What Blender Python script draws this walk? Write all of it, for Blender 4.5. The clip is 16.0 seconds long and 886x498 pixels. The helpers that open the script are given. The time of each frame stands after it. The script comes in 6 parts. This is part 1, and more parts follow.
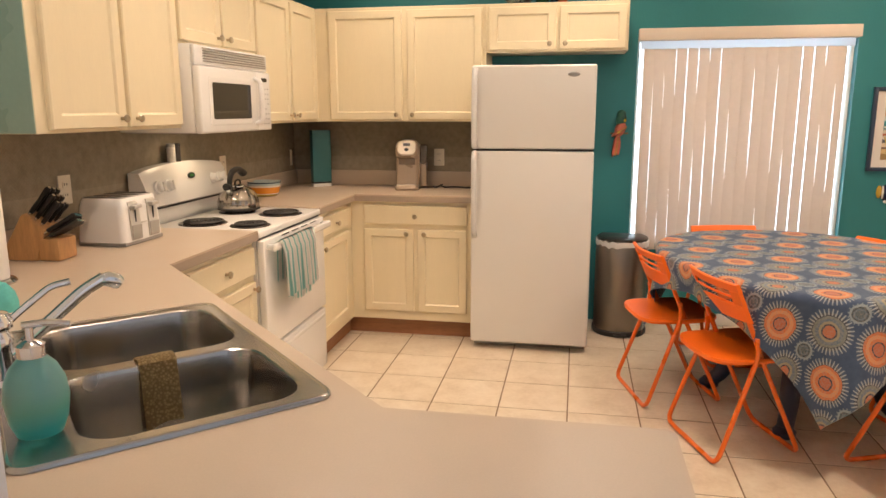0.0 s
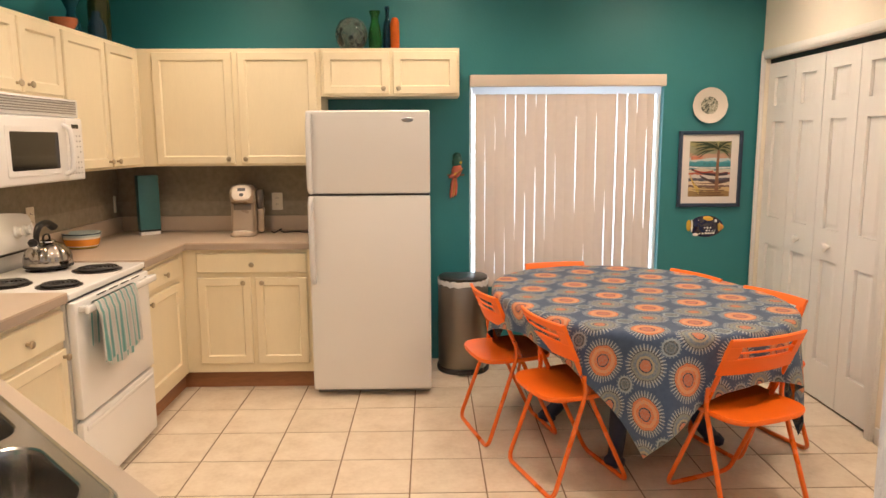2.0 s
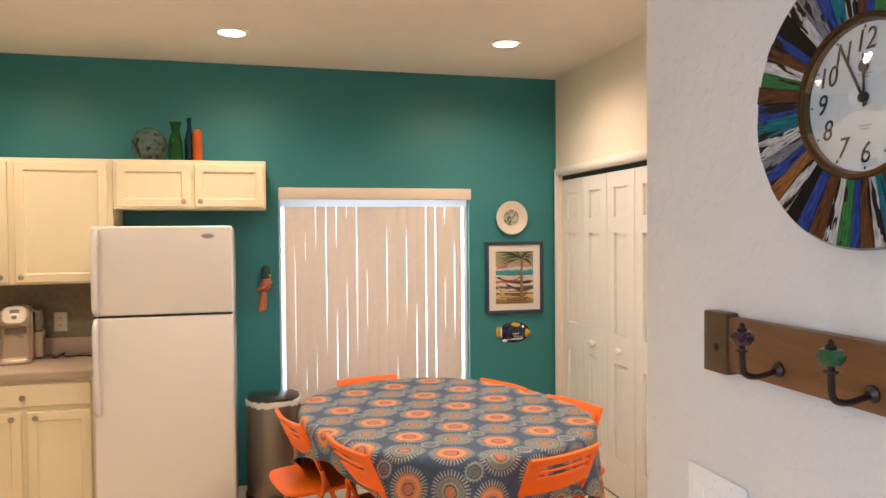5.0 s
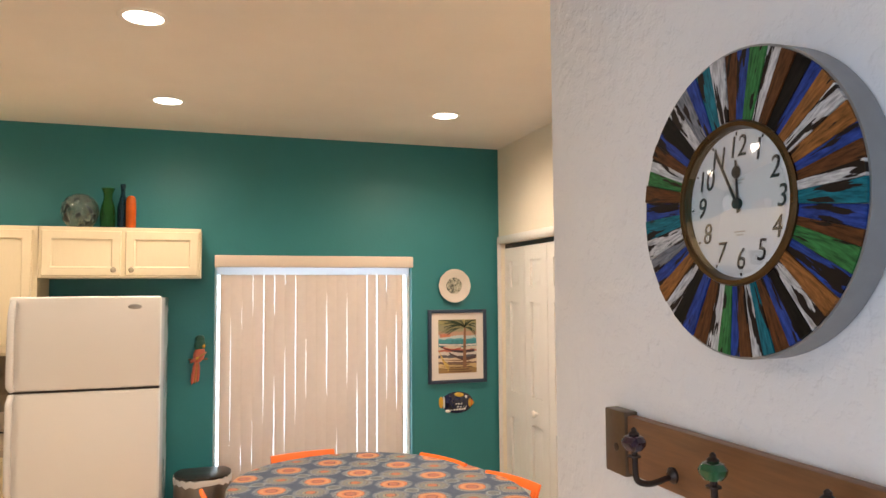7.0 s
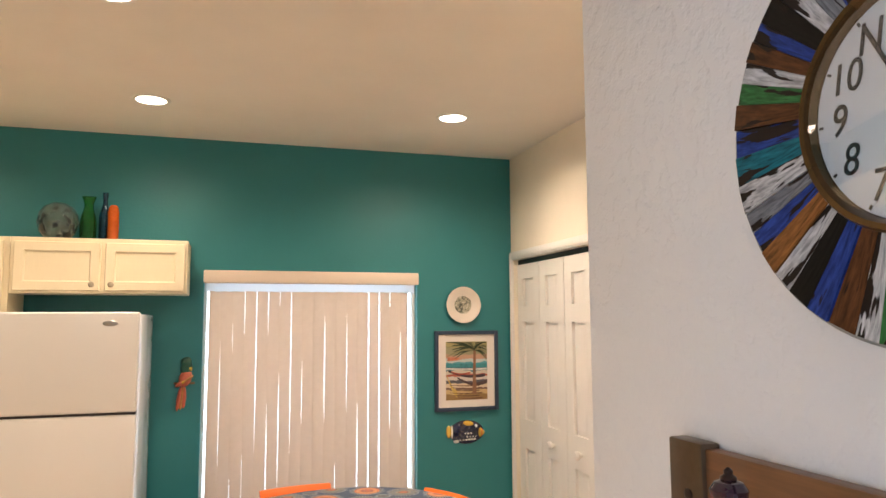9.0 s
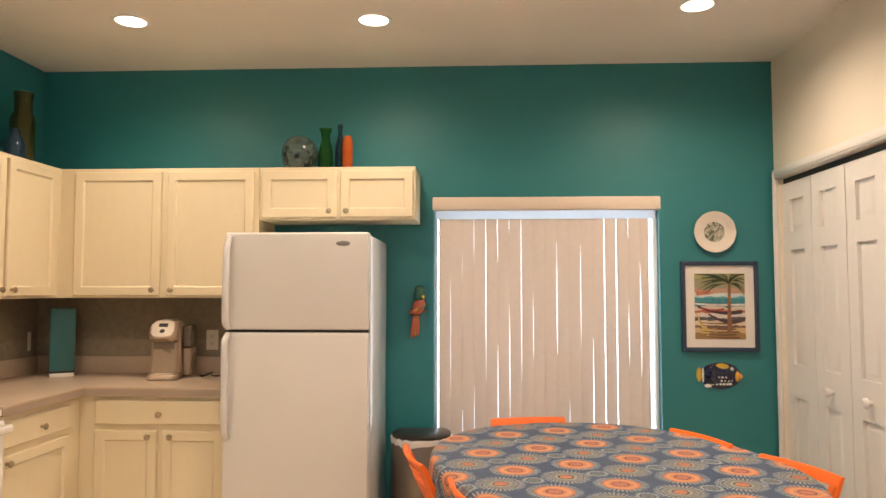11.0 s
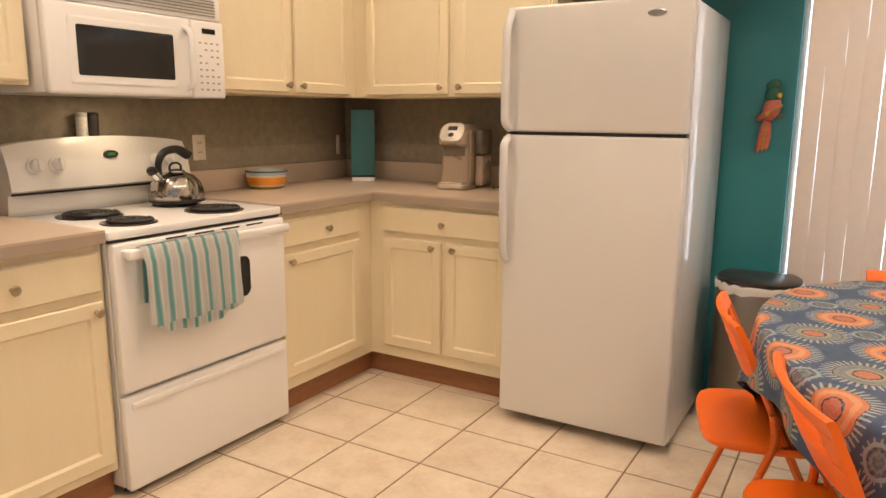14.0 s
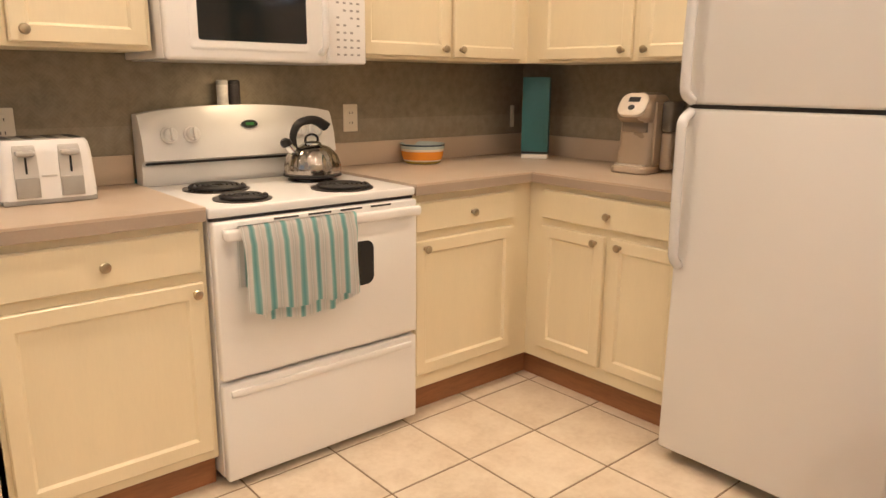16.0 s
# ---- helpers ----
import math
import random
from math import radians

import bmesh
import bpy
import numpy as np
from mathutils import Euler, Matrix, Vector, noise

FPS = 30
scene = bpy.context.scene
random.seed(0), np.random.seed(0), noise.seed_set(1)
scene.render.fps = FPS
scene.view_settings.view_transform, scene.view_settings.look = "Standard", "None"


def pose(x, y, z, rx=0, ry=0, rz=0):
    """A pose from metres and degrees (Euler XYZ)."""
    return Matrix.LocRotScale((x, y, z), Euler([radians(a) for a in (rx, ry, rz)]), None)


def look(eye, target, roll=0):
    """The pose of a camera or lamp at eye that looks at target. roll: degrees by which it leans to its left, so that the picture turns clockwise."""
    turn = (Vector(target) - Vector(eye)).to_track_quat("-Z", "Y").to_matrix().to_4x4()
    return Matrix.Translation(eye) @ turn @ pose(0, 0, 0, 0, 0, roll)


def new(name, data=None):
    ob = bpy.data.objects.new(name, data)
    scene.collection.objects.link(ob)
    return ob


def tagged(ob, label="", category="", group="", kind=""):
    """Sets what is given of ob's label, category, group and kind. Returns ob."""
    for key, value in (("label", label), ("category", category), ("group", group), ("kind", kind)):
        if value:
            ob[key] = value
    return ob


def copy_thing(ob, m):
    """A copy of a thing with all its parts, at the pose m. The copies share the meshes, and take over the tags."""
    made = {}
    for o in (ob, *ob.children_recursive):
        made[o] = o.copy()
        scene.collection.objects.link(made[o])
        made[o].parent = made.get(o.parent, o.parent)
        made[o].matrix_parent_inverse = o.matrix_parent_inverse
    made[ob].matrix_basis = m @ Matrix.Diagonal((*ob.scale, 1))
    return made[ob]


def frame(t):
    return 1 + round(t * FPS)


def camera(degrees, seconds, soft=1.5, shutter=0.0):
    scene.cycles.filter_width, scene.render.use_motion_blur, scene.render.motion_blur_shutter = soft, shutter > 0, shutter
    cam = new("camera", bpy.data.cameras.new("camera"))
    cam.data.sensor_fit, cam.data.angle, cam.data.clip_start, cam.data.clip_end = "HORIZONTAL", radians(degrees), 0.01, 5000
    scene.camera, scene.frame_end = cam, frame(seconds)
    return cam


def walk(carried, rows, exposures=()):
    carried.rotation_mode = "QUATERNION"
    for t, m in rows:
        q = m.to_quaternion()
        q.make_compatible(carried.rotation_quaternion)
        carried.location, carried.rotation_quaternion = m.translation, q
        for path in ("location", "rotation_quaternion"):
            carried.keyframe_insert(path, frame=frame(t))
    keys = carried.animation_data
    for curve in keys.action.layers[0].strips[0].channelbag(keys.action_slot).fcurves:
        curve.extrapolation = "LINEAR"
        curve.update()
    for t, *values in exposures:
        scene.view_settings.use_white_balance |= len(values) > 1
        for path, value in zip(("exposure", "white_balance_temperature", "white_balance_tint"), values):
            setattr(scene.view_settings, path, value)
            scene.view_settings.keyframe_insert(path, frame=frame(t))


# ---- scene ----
cam = camera(64.1, 16.0)
PATH = [
    (0, (0.062, 0.145, 1.435), (-0.3, 2.073, 1.049), -0.1),
    (0.5, (0.105, 0.166, 1.445), (-0.151, 2.113, 1.065), -0.1),
    (1, (0.135, 0.184, 1.458), (-0.014, 2.145, 1.093), -0.2),
    (1.5, (0.154, 0.197, 1.474), (0.09, 2.168, 1.137), -0.3),
    (2, (0.159, 0.198, 1.509), (0.194, 2.175, 1.207), -0.3),
    (2.5, (0.169, 0.211, 1.533), (0.307, 2.189, 1.269), -0.3),
    (3, (0.155, 0.23, 1.559), (0.399, 2.202, 1.333), -0.3),
    (3.5, (0.145, 0.247, 1.589), (0.489, 2.208, 1.403), -0.3),
    (4, (0.188, 0.253, 1.606), (0.602, 2.205, 1.47), -0.4),
    (6.5, (0.411, 0.249, 1.677), (0.995, 2.161, 1.754), -0.4),
    (7, (0.423, 0.259, 1.692), (1.037, 2.158, 1.813), -0.4),
    (7.5, (0.446, 0.303, 1.699), (1.082, 2.192, 1.858), -0.4),
    (8, (0.477, 0.391, 1.688), (1.115, 2.277, 1.875), -0.3),
    (10.5, (0.652, 0.832, 1.473), (0.816, 2.817, 1.661), -0.2),
    (11, (0.671, 0.887, 1.403), (0.578, 2.881, 1.519), 0.0),
    (11.5, (0.691, 0.995, 1.351), (0.406, 2.975, 1.361), 0.2),
    (12, (0.738, 1.14, 1.33), (0.316, 3.092, 1.22), 0.3),
    (12.5, (0.741, 1.255, 1.302), (0.183, 3.164, 1.091), 0.4),
    (13, (0.718, 1.395, 1.29), (0.04, 3.253, 0.994), 0.5),
    (13.5, (0.711, 1.558, 1.287), (-0.15, 3.331, 0.947), 0.3),
    (14, (0.711, 1.685, 1.271), (-0.297, 3.373, 0.901), 0.4),
    (14.5, (0.688, 1.812, 1.271), (-0.415, 3.432, 0.869), 0.5),
    (15, (0.668, 1.966, 1.274), (-0.552, 3.494, 0.857), 0.6),
    (15.5, (0.664, 2.086, 1.277), (-0.68, 3.501, 0.84), 0.5),
    (16, (0.679, 2.218, 1.273), (-0.8, 3.484, 0.814), 0.5),
]
EXPOSURES = [(0, -0.06), (3.5, -0.04), (5.0, 0.0), (8.0, 0.0), (10.5, -0.07), (12.0, -0.28), (13.0, -0.30), (14.5, -0.06), (16.0, -0.04)]
walk(cam, [(t, look(eye, target, roll)) for t, eye, target, roll in PATH], EXPOSURES)

# ---- world, lights, exposure ----
world = bpy.data.worlds.new("world")
scene.world = world
world.use_nodes = True
_bg = world.node_tree.nodes["Background"]
_sky = world.node_tree.nodes.new("ShaderNodeTexSky")
_sky.sky_type, _sky.sun_disc = "NISHITA", False
_sky.sun_elevation, _sky.sun_rotation = radians(48), radians(200)
world.node_tree.links.new(_sky.outputs[0], _bg.inputs[0])
_bg.inputs[1].default_value = 0.12

XL, XR, YB, YF, ZC = -1.94, 2.38, 5.0, -2.2, 2.725   # room box
XC, YC = 1.095, 1.595                                   # clock wall face and its end
# last three lights unseen; final two added to brighten closet wall and sink
LAMPS = [(0.16, 3.06), (0.175, 4.26), (1.70, 4.15), (-1.02, 4.22), (-1.02, 2.9), (1.75, 2.2), (-1.02, 1.58)]
LAMP_W = [69.0, 70.0, 112.0, 64.0, 84.0, 190.0, 80.0]
WINDOW_W = 44.0


def lamp(kind, name, m, power, color, **more):
    data = bpy.data.lights.new(name, kind)
    data.energy, data.color = power, color
    for key in more:
        if key == "size": data.size = more[key]
        if key == "size_y": data.shape, data.size_y = "RECTANGLE", more[key]
        if key == "spot": data.spot_size, data.spot_blend = radians(more[key]), 1.0
        if key == "radius": data.shadow_soft_size = more[key]
    ob = new(name, data)
    ob.matrix_world = m
    return ob


for (_x, _y), _p in zip(LAMPS, LAMP_W):
    lamp("SPOT", "downlight_bulb", pose(_x, _y, ZC - 0.012), _p, (1.0, 0.77, 0.585), spot=162, radius=0.06)
lamp("AREA", "hood_bulb", pose(-1.74, 3.38, 1.328), 0.7, (1.0, 0.74, 0.46), size=0.10)
# daylight through the side window of the front room, where the walk begins
lamp("AREA", "window_daylight", pose(XL + 0.03, -0.7, 1.36, 0, -90, 0), WINDOW_W, (0.70, 0.82, 1.0), size=1.15, size_y=1.6)

# ---- materials ----


def nodes_of(name):
    m = bpy.data.materials.new(name)
    m.use_nodes = True
    nt = m.node_tree
    return m, nt, nt.nodes["Principled BSDF"]


def add(nt, kind, **values):
    n = nt.nodes.new(kind)
    for key, v in values.items():
        n.inputs[key.replace("_", " ")].default_value = v
    return n


def math_node(nt, op, a, b=None):
    n = nt.nodes.new("ShaderNodeMath")
    n.operation = op
    for i, v in enumerate((a, b)):
        if v is None: continue
        if isinstance(v, (int, float)): n.inputs[i].default_value = v
        else: nt.links.new(v, n.inputs[i])
    return n.outputs[0]


def mix_node(nt, fac, a, b):
    n = nt.nodes.new("ShaderNodeMix")
    n.data_type = "RGBA"
    for i, v in ((0, fac), (6, a), (7, b)):
        if isinstance(v, tuple): n.inputs[i].default_value = (*v[:3], 1)
        elif isinstance(v, (int, float)): n.inputs[i].default_value = v
        else: nt.links.new(v, n.inputs[i])
    return n.outputs[2]


def ramp_node(nt, fac, stops, hard=False):
    n = nt.nodes.new("ShaderNodeValToRGB")
    n.color_ramp.interpolation = "CONSTANT" if hard else "LINEAR"
    e = n.color_ramp.elements
    while len(e) < len(stops): e.new(0.5)
    for el, (p, c) in zip(e, stops):
        el.position = p
        el.color = (*c, 1) if isinstance(c, tuple) else (c, c, c, 1)
    nt.links.new(fac, n.inputs[0])
    return n.outputs[0]


def noise_node(nt, co, scale, detail=4, rough=0.6):
    n = add(nt, "ShaderNodeTexNoise", Scale=scale, Detail=detail, Roughness=rough)
    nt.links.new(co, n.inputs["Vector"])
    return n.outputs["Fac"]


def object_co(nt, which="Object"):
    return nt.nodes.new("ShaderNodeTexCoord").outputs[which]


def bump_to(nt, bsdf, height, strength, distance=0.002):
    b = add(nt, "ShaderNodeBump", Strength=strength, Distance=distance)
    nt.links.new(height, b.inputs["Height"])
    nt.links.new(b.outputs[0], bsdf.inputs["Normal"])


def surf(name, color, rough=0.5, metal=0.0, vary=0.08, fine=60, broad=3, bump=0.1, depth=0.001, coat=0.0, stretch=None, wear=0.07):
    """A plain surface with fine grain and broad wear."""
    m, nt, p = nodes_of(name)
    co = object_co(nt)
    if stretch:
        mp = nt.nodes.new("ShaderNodeMapping")
        mp.inputs["Scale"].default_value = stretch
        nt.links.new(co, mp.inputs[0])
        co = mp.outputs[0]
    a, b = noise_node(nt, co, fine), noise_node(nt, co, broad, 3)
    both = math_node(nt, "ADD", math_node(nt, "MULTIPLY", a, 0.45), math_node(nt, "MULTIPLY", b, 0.55))
    lo, hi = tuple(c * (1 - vary) for c in color), tuple(min(1, c * (1 + vary)) for c in color)
    nt.links.new(ramp_node(nt, both, [(0.3, lo), (0.7, hi)]), p.inputs["Base Color"])
    r = ramp_node(nt, b, [(0.3, max(0.03, rough - wear)), (0.7, min(1, rough + wear))])
    nt.links.new(r, p.inputs["Roughness"])
    p.inputs["Metallic"].default_value = metal
    p.inputs["Coat Weight"].default_value = coat
    if bump: bump_to(nt, p, a, bump, depth)
    return m


def plaster(name, color, scale=70, strength=0.25, vary=0.04, rough=0.6):
    """Painted drywall with a knockdown texture."""
    m, nt, p = nodes_of(name)
    co = object_co(nt)
    n = noise_node(nt, co, scale, 3, 0.55)
    blobs = ramp_node(nt, n, [(0.42, 0.0), (0.6, 1.0)])
    fine = noise_node(nt, co, scale * 6, 2)
    h = math_node(nt, "ADD", blobs, math_node(nt, "MULTIPLY", fine, 0.25))
    broad = noise_node(nt, co, 1.3, 4)
    c = ramp_node(nt, broad, [(0.3, tuple(x * (1 - vary) for x in color)), (0.7, tuple(min(1, x * (1 + vary)) for x in color))])
    nt.links.new(c, p.inputs["Base Color"])
    p.inputs["Roughness"].default_value = rough
    bump_to(nt, p, h, strength, 0.002)
    return m


TEAL = plaster("teal_paint", (0.026, 0.203, 0.226), 55, 0.10, 0.06, 0.45)
CREAM_WALL = plaster("cream_paint", (0.86, 0.79, 0.66), 55, 0.10)
WHITE_WALL = plaster("white_knockdown", (0.74, 0.75, 0.78), 34, 0.6, 0.03, 0.5)
CEILING = plaster("ceiling_paint", (0.83, 0.785, 0.72), 60, 0.12)
CABINET = surf("cream_cabinet_paint", (0.79, 0.695, 0.49), 0.42, vary=0.03, fine=25, broad=2, bump=0.05, stretch=(6, 6, 1))
APPLIANCE = surf("white_enamel", (0.83, 0.82, 0.80), 0.25, vary=0.02, fine=220, broad=2, bump=0.06, depth=0.0006, wear=0.02)
FRIDGE_SKIN = surf("pebbled_white_enamel", (0.74, 0.73, 0.71), 0.33, vary=0.015, fine=420, broad=2, bump=0.25, depth=0.0008)
FRIDGE_SIDE = surf("glossy_white_enamel", (0.68, 0.68, 0.68), 0.16, vary=0.02, fine=300, broad=2, bump=0.08, depth=0.0006)
GREY_PLASTIC = surf("grey_plastic", (0.36, 0.35, 0.33), 0.45, vary=0.05)
BLACK = surf("black_plastic", (0.015, 0.014, 0.014), 0.4, vary=0.2)
DARK_GLASS = surf("dark_oven_glass", (0.012, 0.011, 0.010), 0.06, vary=0.1, bump=0)
NICKEL = surf("aged_nickel", (0.48, 0.40, 0.28), 0.32, metal=1.0, vary=0.12)
CHROME = surf("chrome", (0.75, 0.75, 0.76), 0.1, metal=1.0, vary=0.03, bump=0)
STEEL = surf("brushed_steel", (0.30, 0.265, 0.225), 0.36, metal=1.0, vary=0.03, fine=20, bump=0.01, stretch=(12, 12, 1))
SINK_STEEL = surf("sink_steel", (0.42, 0.40, 0.375), 0.22, metal=1.0, vary=0.08, fine=90, bump=0.05)
ORANGE = surf("orange_plastic", (0.90, 0.16, 0.010), 0.42, vary=0.04, fine=90, bump=0.05)
ORANGE_TUBE = surf("orange_enamel", (0.80, 0.15, 0.015), 0.3, vary=0.06, coat=0.2)
WHITE_TRIM = surf("white_trim_paint", (0.82, 0.80, 0.76), 0.4, vary=0.03, bump=0.05)
DOOR_WHITE = surf("moulded_door_paint", (0.83, 0.81, 0.77), 0.42, vary=0.025, fine=40, bump=0.12, stretch=(5, 5, 1))
TOEKICK = surf("brown_toe_kick", (0.29, 0.125, 0.055), 0.5, vary=0.25, fine=20, stretch=(1, 1, 8))
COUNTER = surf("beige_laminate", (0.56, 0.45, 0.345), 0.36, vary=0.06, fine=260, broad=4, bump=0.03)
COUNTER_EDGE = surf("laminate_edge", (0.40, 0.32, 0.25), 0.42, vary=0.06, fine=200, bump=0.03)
GROUT = surf("grout", (0.25, 0.175, 0.11), 0.9, vary=0.15, fine=120, bump=0.4)
BLIND = surf("vinyl_blind", (0.70, 0.60, 0.50), 0.5, vary=0.03, fine=30, bump=0.06, stretch=(1, 1, 10))


def tile_material():
    m, nt, p = nodes_of("glazed_floor_tile")
    info = nt.nodes.new("ShaderNodeObjectInfo")
    co = object_co(nt)
    shift = nt.nodes.new("ShaderNodeVectorMath")
    shift.operation = "ADD"
    cmb = nt.nodes.new("ShaderNodeCombineXYZ")
    nt.links.new(math_node(nt, "MULTIPLY", info.outputs["Random"], 37.0), cmb.inputs[0])
    nt.links.new(math_node(nt, "MULTIPLY", info.outputs["Random"], 91.0), cmb.inputs[1])
    nt.links.new(co, shift.inputs[0]); nt.links.new(cmb.outputs[0], shift.inputs[1])
    a = noise_node(nt, shift.outputs[0], 7, 5, 0.6)
    b = noise_node(nt, shift.outputs[0], 45, 3)
    mixed = math_node(nt, "ADD", math_node(nt, "MULTIPLY", a, 0.7), math_node(nt, "MULTIPLY", b, 0.3))
    c = ramp_node(nt, mixed, [(0.32, (0.60, 0.49, 0.365)), (0.5, (0.70, 0.60, 0.47)), (0.66, (0.77, 0.68, 0.55))])
    tone = ramp_node(nt, info.outputs["Random"], [(0.0, (0.93, 0.92, 0.90)), (1.0, (1.0, 1.0, 1.0))])
    mul = nt.nodes.new("ShaderNodeMix")
    mul.data_type, mul.blend_type = "RGBA", "MULTIPLY"
    mul.inputs[0].default_value = 1.0
    nt.links.new(c, mul.inputs[6]); nt.links.new(tone, mul.inputs[7])
    nt.links.new(mul.outputs[2], p.inputs["Base Color"])
    nt.links.new(ramp_node(nt, a, [(0.3, 0.28), (0.7, 0.33)]), p.inputs["Roughness"])
    bump_to(nt, p, b, 0.04, 0.001)
    return m


TILE = tile_material()


def splash_material():
    """Olive grey embossed wallpaper with a herringbone of fine strokes and a paler border band."""
    m, nt, p = nodes_of("olive_wallpaper")
    co = object_co(nt)
    sep = nt.nodes.new("ShaderNodeSeparateXYZ")
    nt.links.new(co, sep.inputs[0])
    along = math_node(nt, "ADD", sep.outputs[0], sep.outputs[1])
    zig = math_node(nt, "PINGPONG", along, 0.035)
    w = math_node(nt, "SINE", math_node(nt, "MULTIPLY", math_node(nt, "ADD", sep.outputs[2], zig), 420.0))
    n, g = noise_node(nt, co, 26, 5), noise_node(nt, co, 3, 3)
    t = math_node(nt, "ADD", math_node(nt, "MULTIPLY", w, 0.035), n)
    base = ramp_node(nt, t, [(0.3, (0.21, 0.175, 0.122)), (0.7, (0.29, 0.248, 0.18))])
    pale = ramp_node(nt, t, [(0.3, (0.29, 0.245, 0.18)), (0.7, (0.37, 0.32, 0.24))])
    band = math_node(nt, "MULTIPLY", math_node(nt, "GREATER_THAN", sep.outputs[2], 1.015), math_node(nt, "LESS_THAN", sep.outputs[2], 1.115))
    nt.links.new(mix_node(nt, math_node(nt, "MULTIPLY", band, 0.55), base, pale), p.inputs["Base Color"])
    p.inputs["Roughness"].default_value = 0.7
    bump_to(nt, p, t, 0.16, 0.0015)
    return m


SPLASH = splash_material()

# ---- mesh helpers ----


def box(bm, x0, x1, y0, y1, z0, z1, bevel=0.0, seg=2):
    m = Matrix.LocRotScale(((x0 + x1) / 2, (y0 + y1) / 2, (z0 + z1) / 2), None, (abs(x1 - x0), abs(y1 - y0), abs(z1 - z0)))
    vs = bmesh.ops.create_cube(bm, size=1.0, matrix=m)["verts"]
    if bevel > 0:
        es = list({e for v in vs for e in v.link_edges})
        bmesh.ops.bevel(bm, geom=es, offset=bevel, segments=seg, affect="EDGES", profile=0.5)
    return bm


def rings(bm, loops, cap_first=True, cap_last=True, closed=True):
    """Skin a list of vertex loops of one length."""
    made = [[bm.verts.new(p) for p in loop] for loop in loops]
    n = len(made[0])
    for a, b in zip(made, made[1:]):
        for i in range(n if closed else n - 1):
            j = (i + 1) % n
            bm.faces.new((a[i], a[j], b[j], b[i]))
    if cap_first: bm.faces.new(tuple(reversed(made[0])))
    if cap_last: bm.faces.new(tuple(made[-1]))
    return bm


def lathe(bm, profile, n=32, at=(0, 0, 0), caps=(True, True)):
    loops = [[(at[0] + r * math.cos(2 * math.pi * i / n), at[1] + r * math.sin(2 * math.pi * i / n), at[2] + z) for i in range(n)] for r, z in profile]
    return rings(bm, loops, *caps)


def tube(bm, pts, r, n=10, closed=False, taper=None):
    pts = [Vector(p) for p in pts]
    loops, side = [], None
    for i, p in enumerate(pts):
        a = pts[i - 1] if (i or closed) else p
        b = pts[(i + 1) % len(pts)] if (i < len(pts) - 1 or closed) else p
        d = (b - a).normalized()
        if side is None: side = d.orthogonal().normalized()
        side = (side - d * side.dot(d)).normalized()
        up = d.cross(side)
        q = r if taper is None else r * taper[i]
        loops.append([p + side * (q * math.cos(2 * math.pi * k / n)) + up * (q * math.sin(2 * math.pi * k / n)) for k in range(n)])
    if closed: loops.append(loops[0])
    return rings(bm, loops, not closed, not closed)


def arc(points, radius=0.05, steps=5):
    """A polyline with rounded corners."""
    pts = [Vector(p) for p in points]
    out = [pts[0]]
    for a, b, c in zip(pts, pts[1:], pts[2:]):
        u, v = (a - b), (c - b)
        k = min(radius, u.length * 0.45, v.length * 0.45)
        p0, p2 = b + u.normalized() * k, b + v.normalized() * k
        for i in range(steps + 1):
            s = i / steps
            out.append(p0 * (1 - s) ** 2 + b * (2 * s * (1 - s)) + p2 * s ** 2)
    return out + [pts[-1]]


def panel(bm, x0, x1, z0, z1, y, steps):
    """A moulded slab facing -y: steps of (inset, y) from its back edge to its field."""
    loops = [[(x0 + i, d + y, z0 + i), (x1 - i, d + y, z0 + i), (x1 - i, d + y, z1 - i), (x0 + i, d + y, z1 - i)] for i, d in steps]
    return rings(bm, loops)


def finish(bm):
    bmesh.ops.recalc_face_normals(bm, faces=bm.faces)
    for f in bm.faces: f.smooth = True
    for e in bm.edges:
        if len(e.link_faces) == 2 and e.calc_face_angle(0) > 0.6: e.smooth = False
    return bm


def mesh_of(name, bm, material):
    finish(bm)
    me = bpy.data.meshes.new(name)
    bm.to_mesh(me)
    bm.free()
    for m in (material if isinstance(material, (list, tuple)) else [material]): me.materials.append(m)
    return me


def part(name, bm, material, parent, label="", m=None):
    ob = new(name, bm if isinstance(bm, bpy.types.Mesh) else mesh_of(name, bm, material))
    ob.parent = parent
    if m is not None: ob.matrix_basis = m
    return tagged(ob, label)


def thing(name, m, label, category, group=""):
    ob = new(name)
    ob.empty_display_size = 0.05
    ob.matrix_world = m
    return tagged(ob, label, category, group)


def solid(name, bm, material, label, category, m=None, kind="", group=""):
    ob = new(name, mesh_of(name, bm, material))
    if m is not None: ob.matrix_world = m
    return tagged(ob, label, category, group, kind)


def B(): return bmesh.new()


def boxed(*a, **k): return box(B(), *a, **k)


def structure(name, bm, material, label, category="structure"):
    return solid(name, bm, material, label, category, kind="structure")


# ---- the shell ----
structure("floor", boxed(XL - 0.1, XR + 0.8, YF - 0.1, YB + 0.1, -0.12, -0.003), GROUT, "sand coloured grout bed under square floor tiles", "floor")
structure("ceiling", boxed(XL - 0.1, XR + 0.8, YF - 0.1, YB + 0.1, ZC, ZC + 0.1), CEILING, "flat off-white textured ceiling with recessed lights", "ceiling")
structure("wall_west", boxed(XL - 0.12, XL, 0.62, YB, 0, ZC), TEAL, "teal painted kitchen wall behind the cabinets", "wall")
_w = B()
box(_w, XL - 0.12, XL, YF, -1.55, 0, ZC)
box(_w, XL - 0.12, XL, 0.15, 0.62, 0, ZC)
box(_w, XL - 0.12, XL, -1.55, 0.15, 0, 0.75)
box(_w, XL - 0.12, XL, -1.55, 0.15, 2.15, ZC)
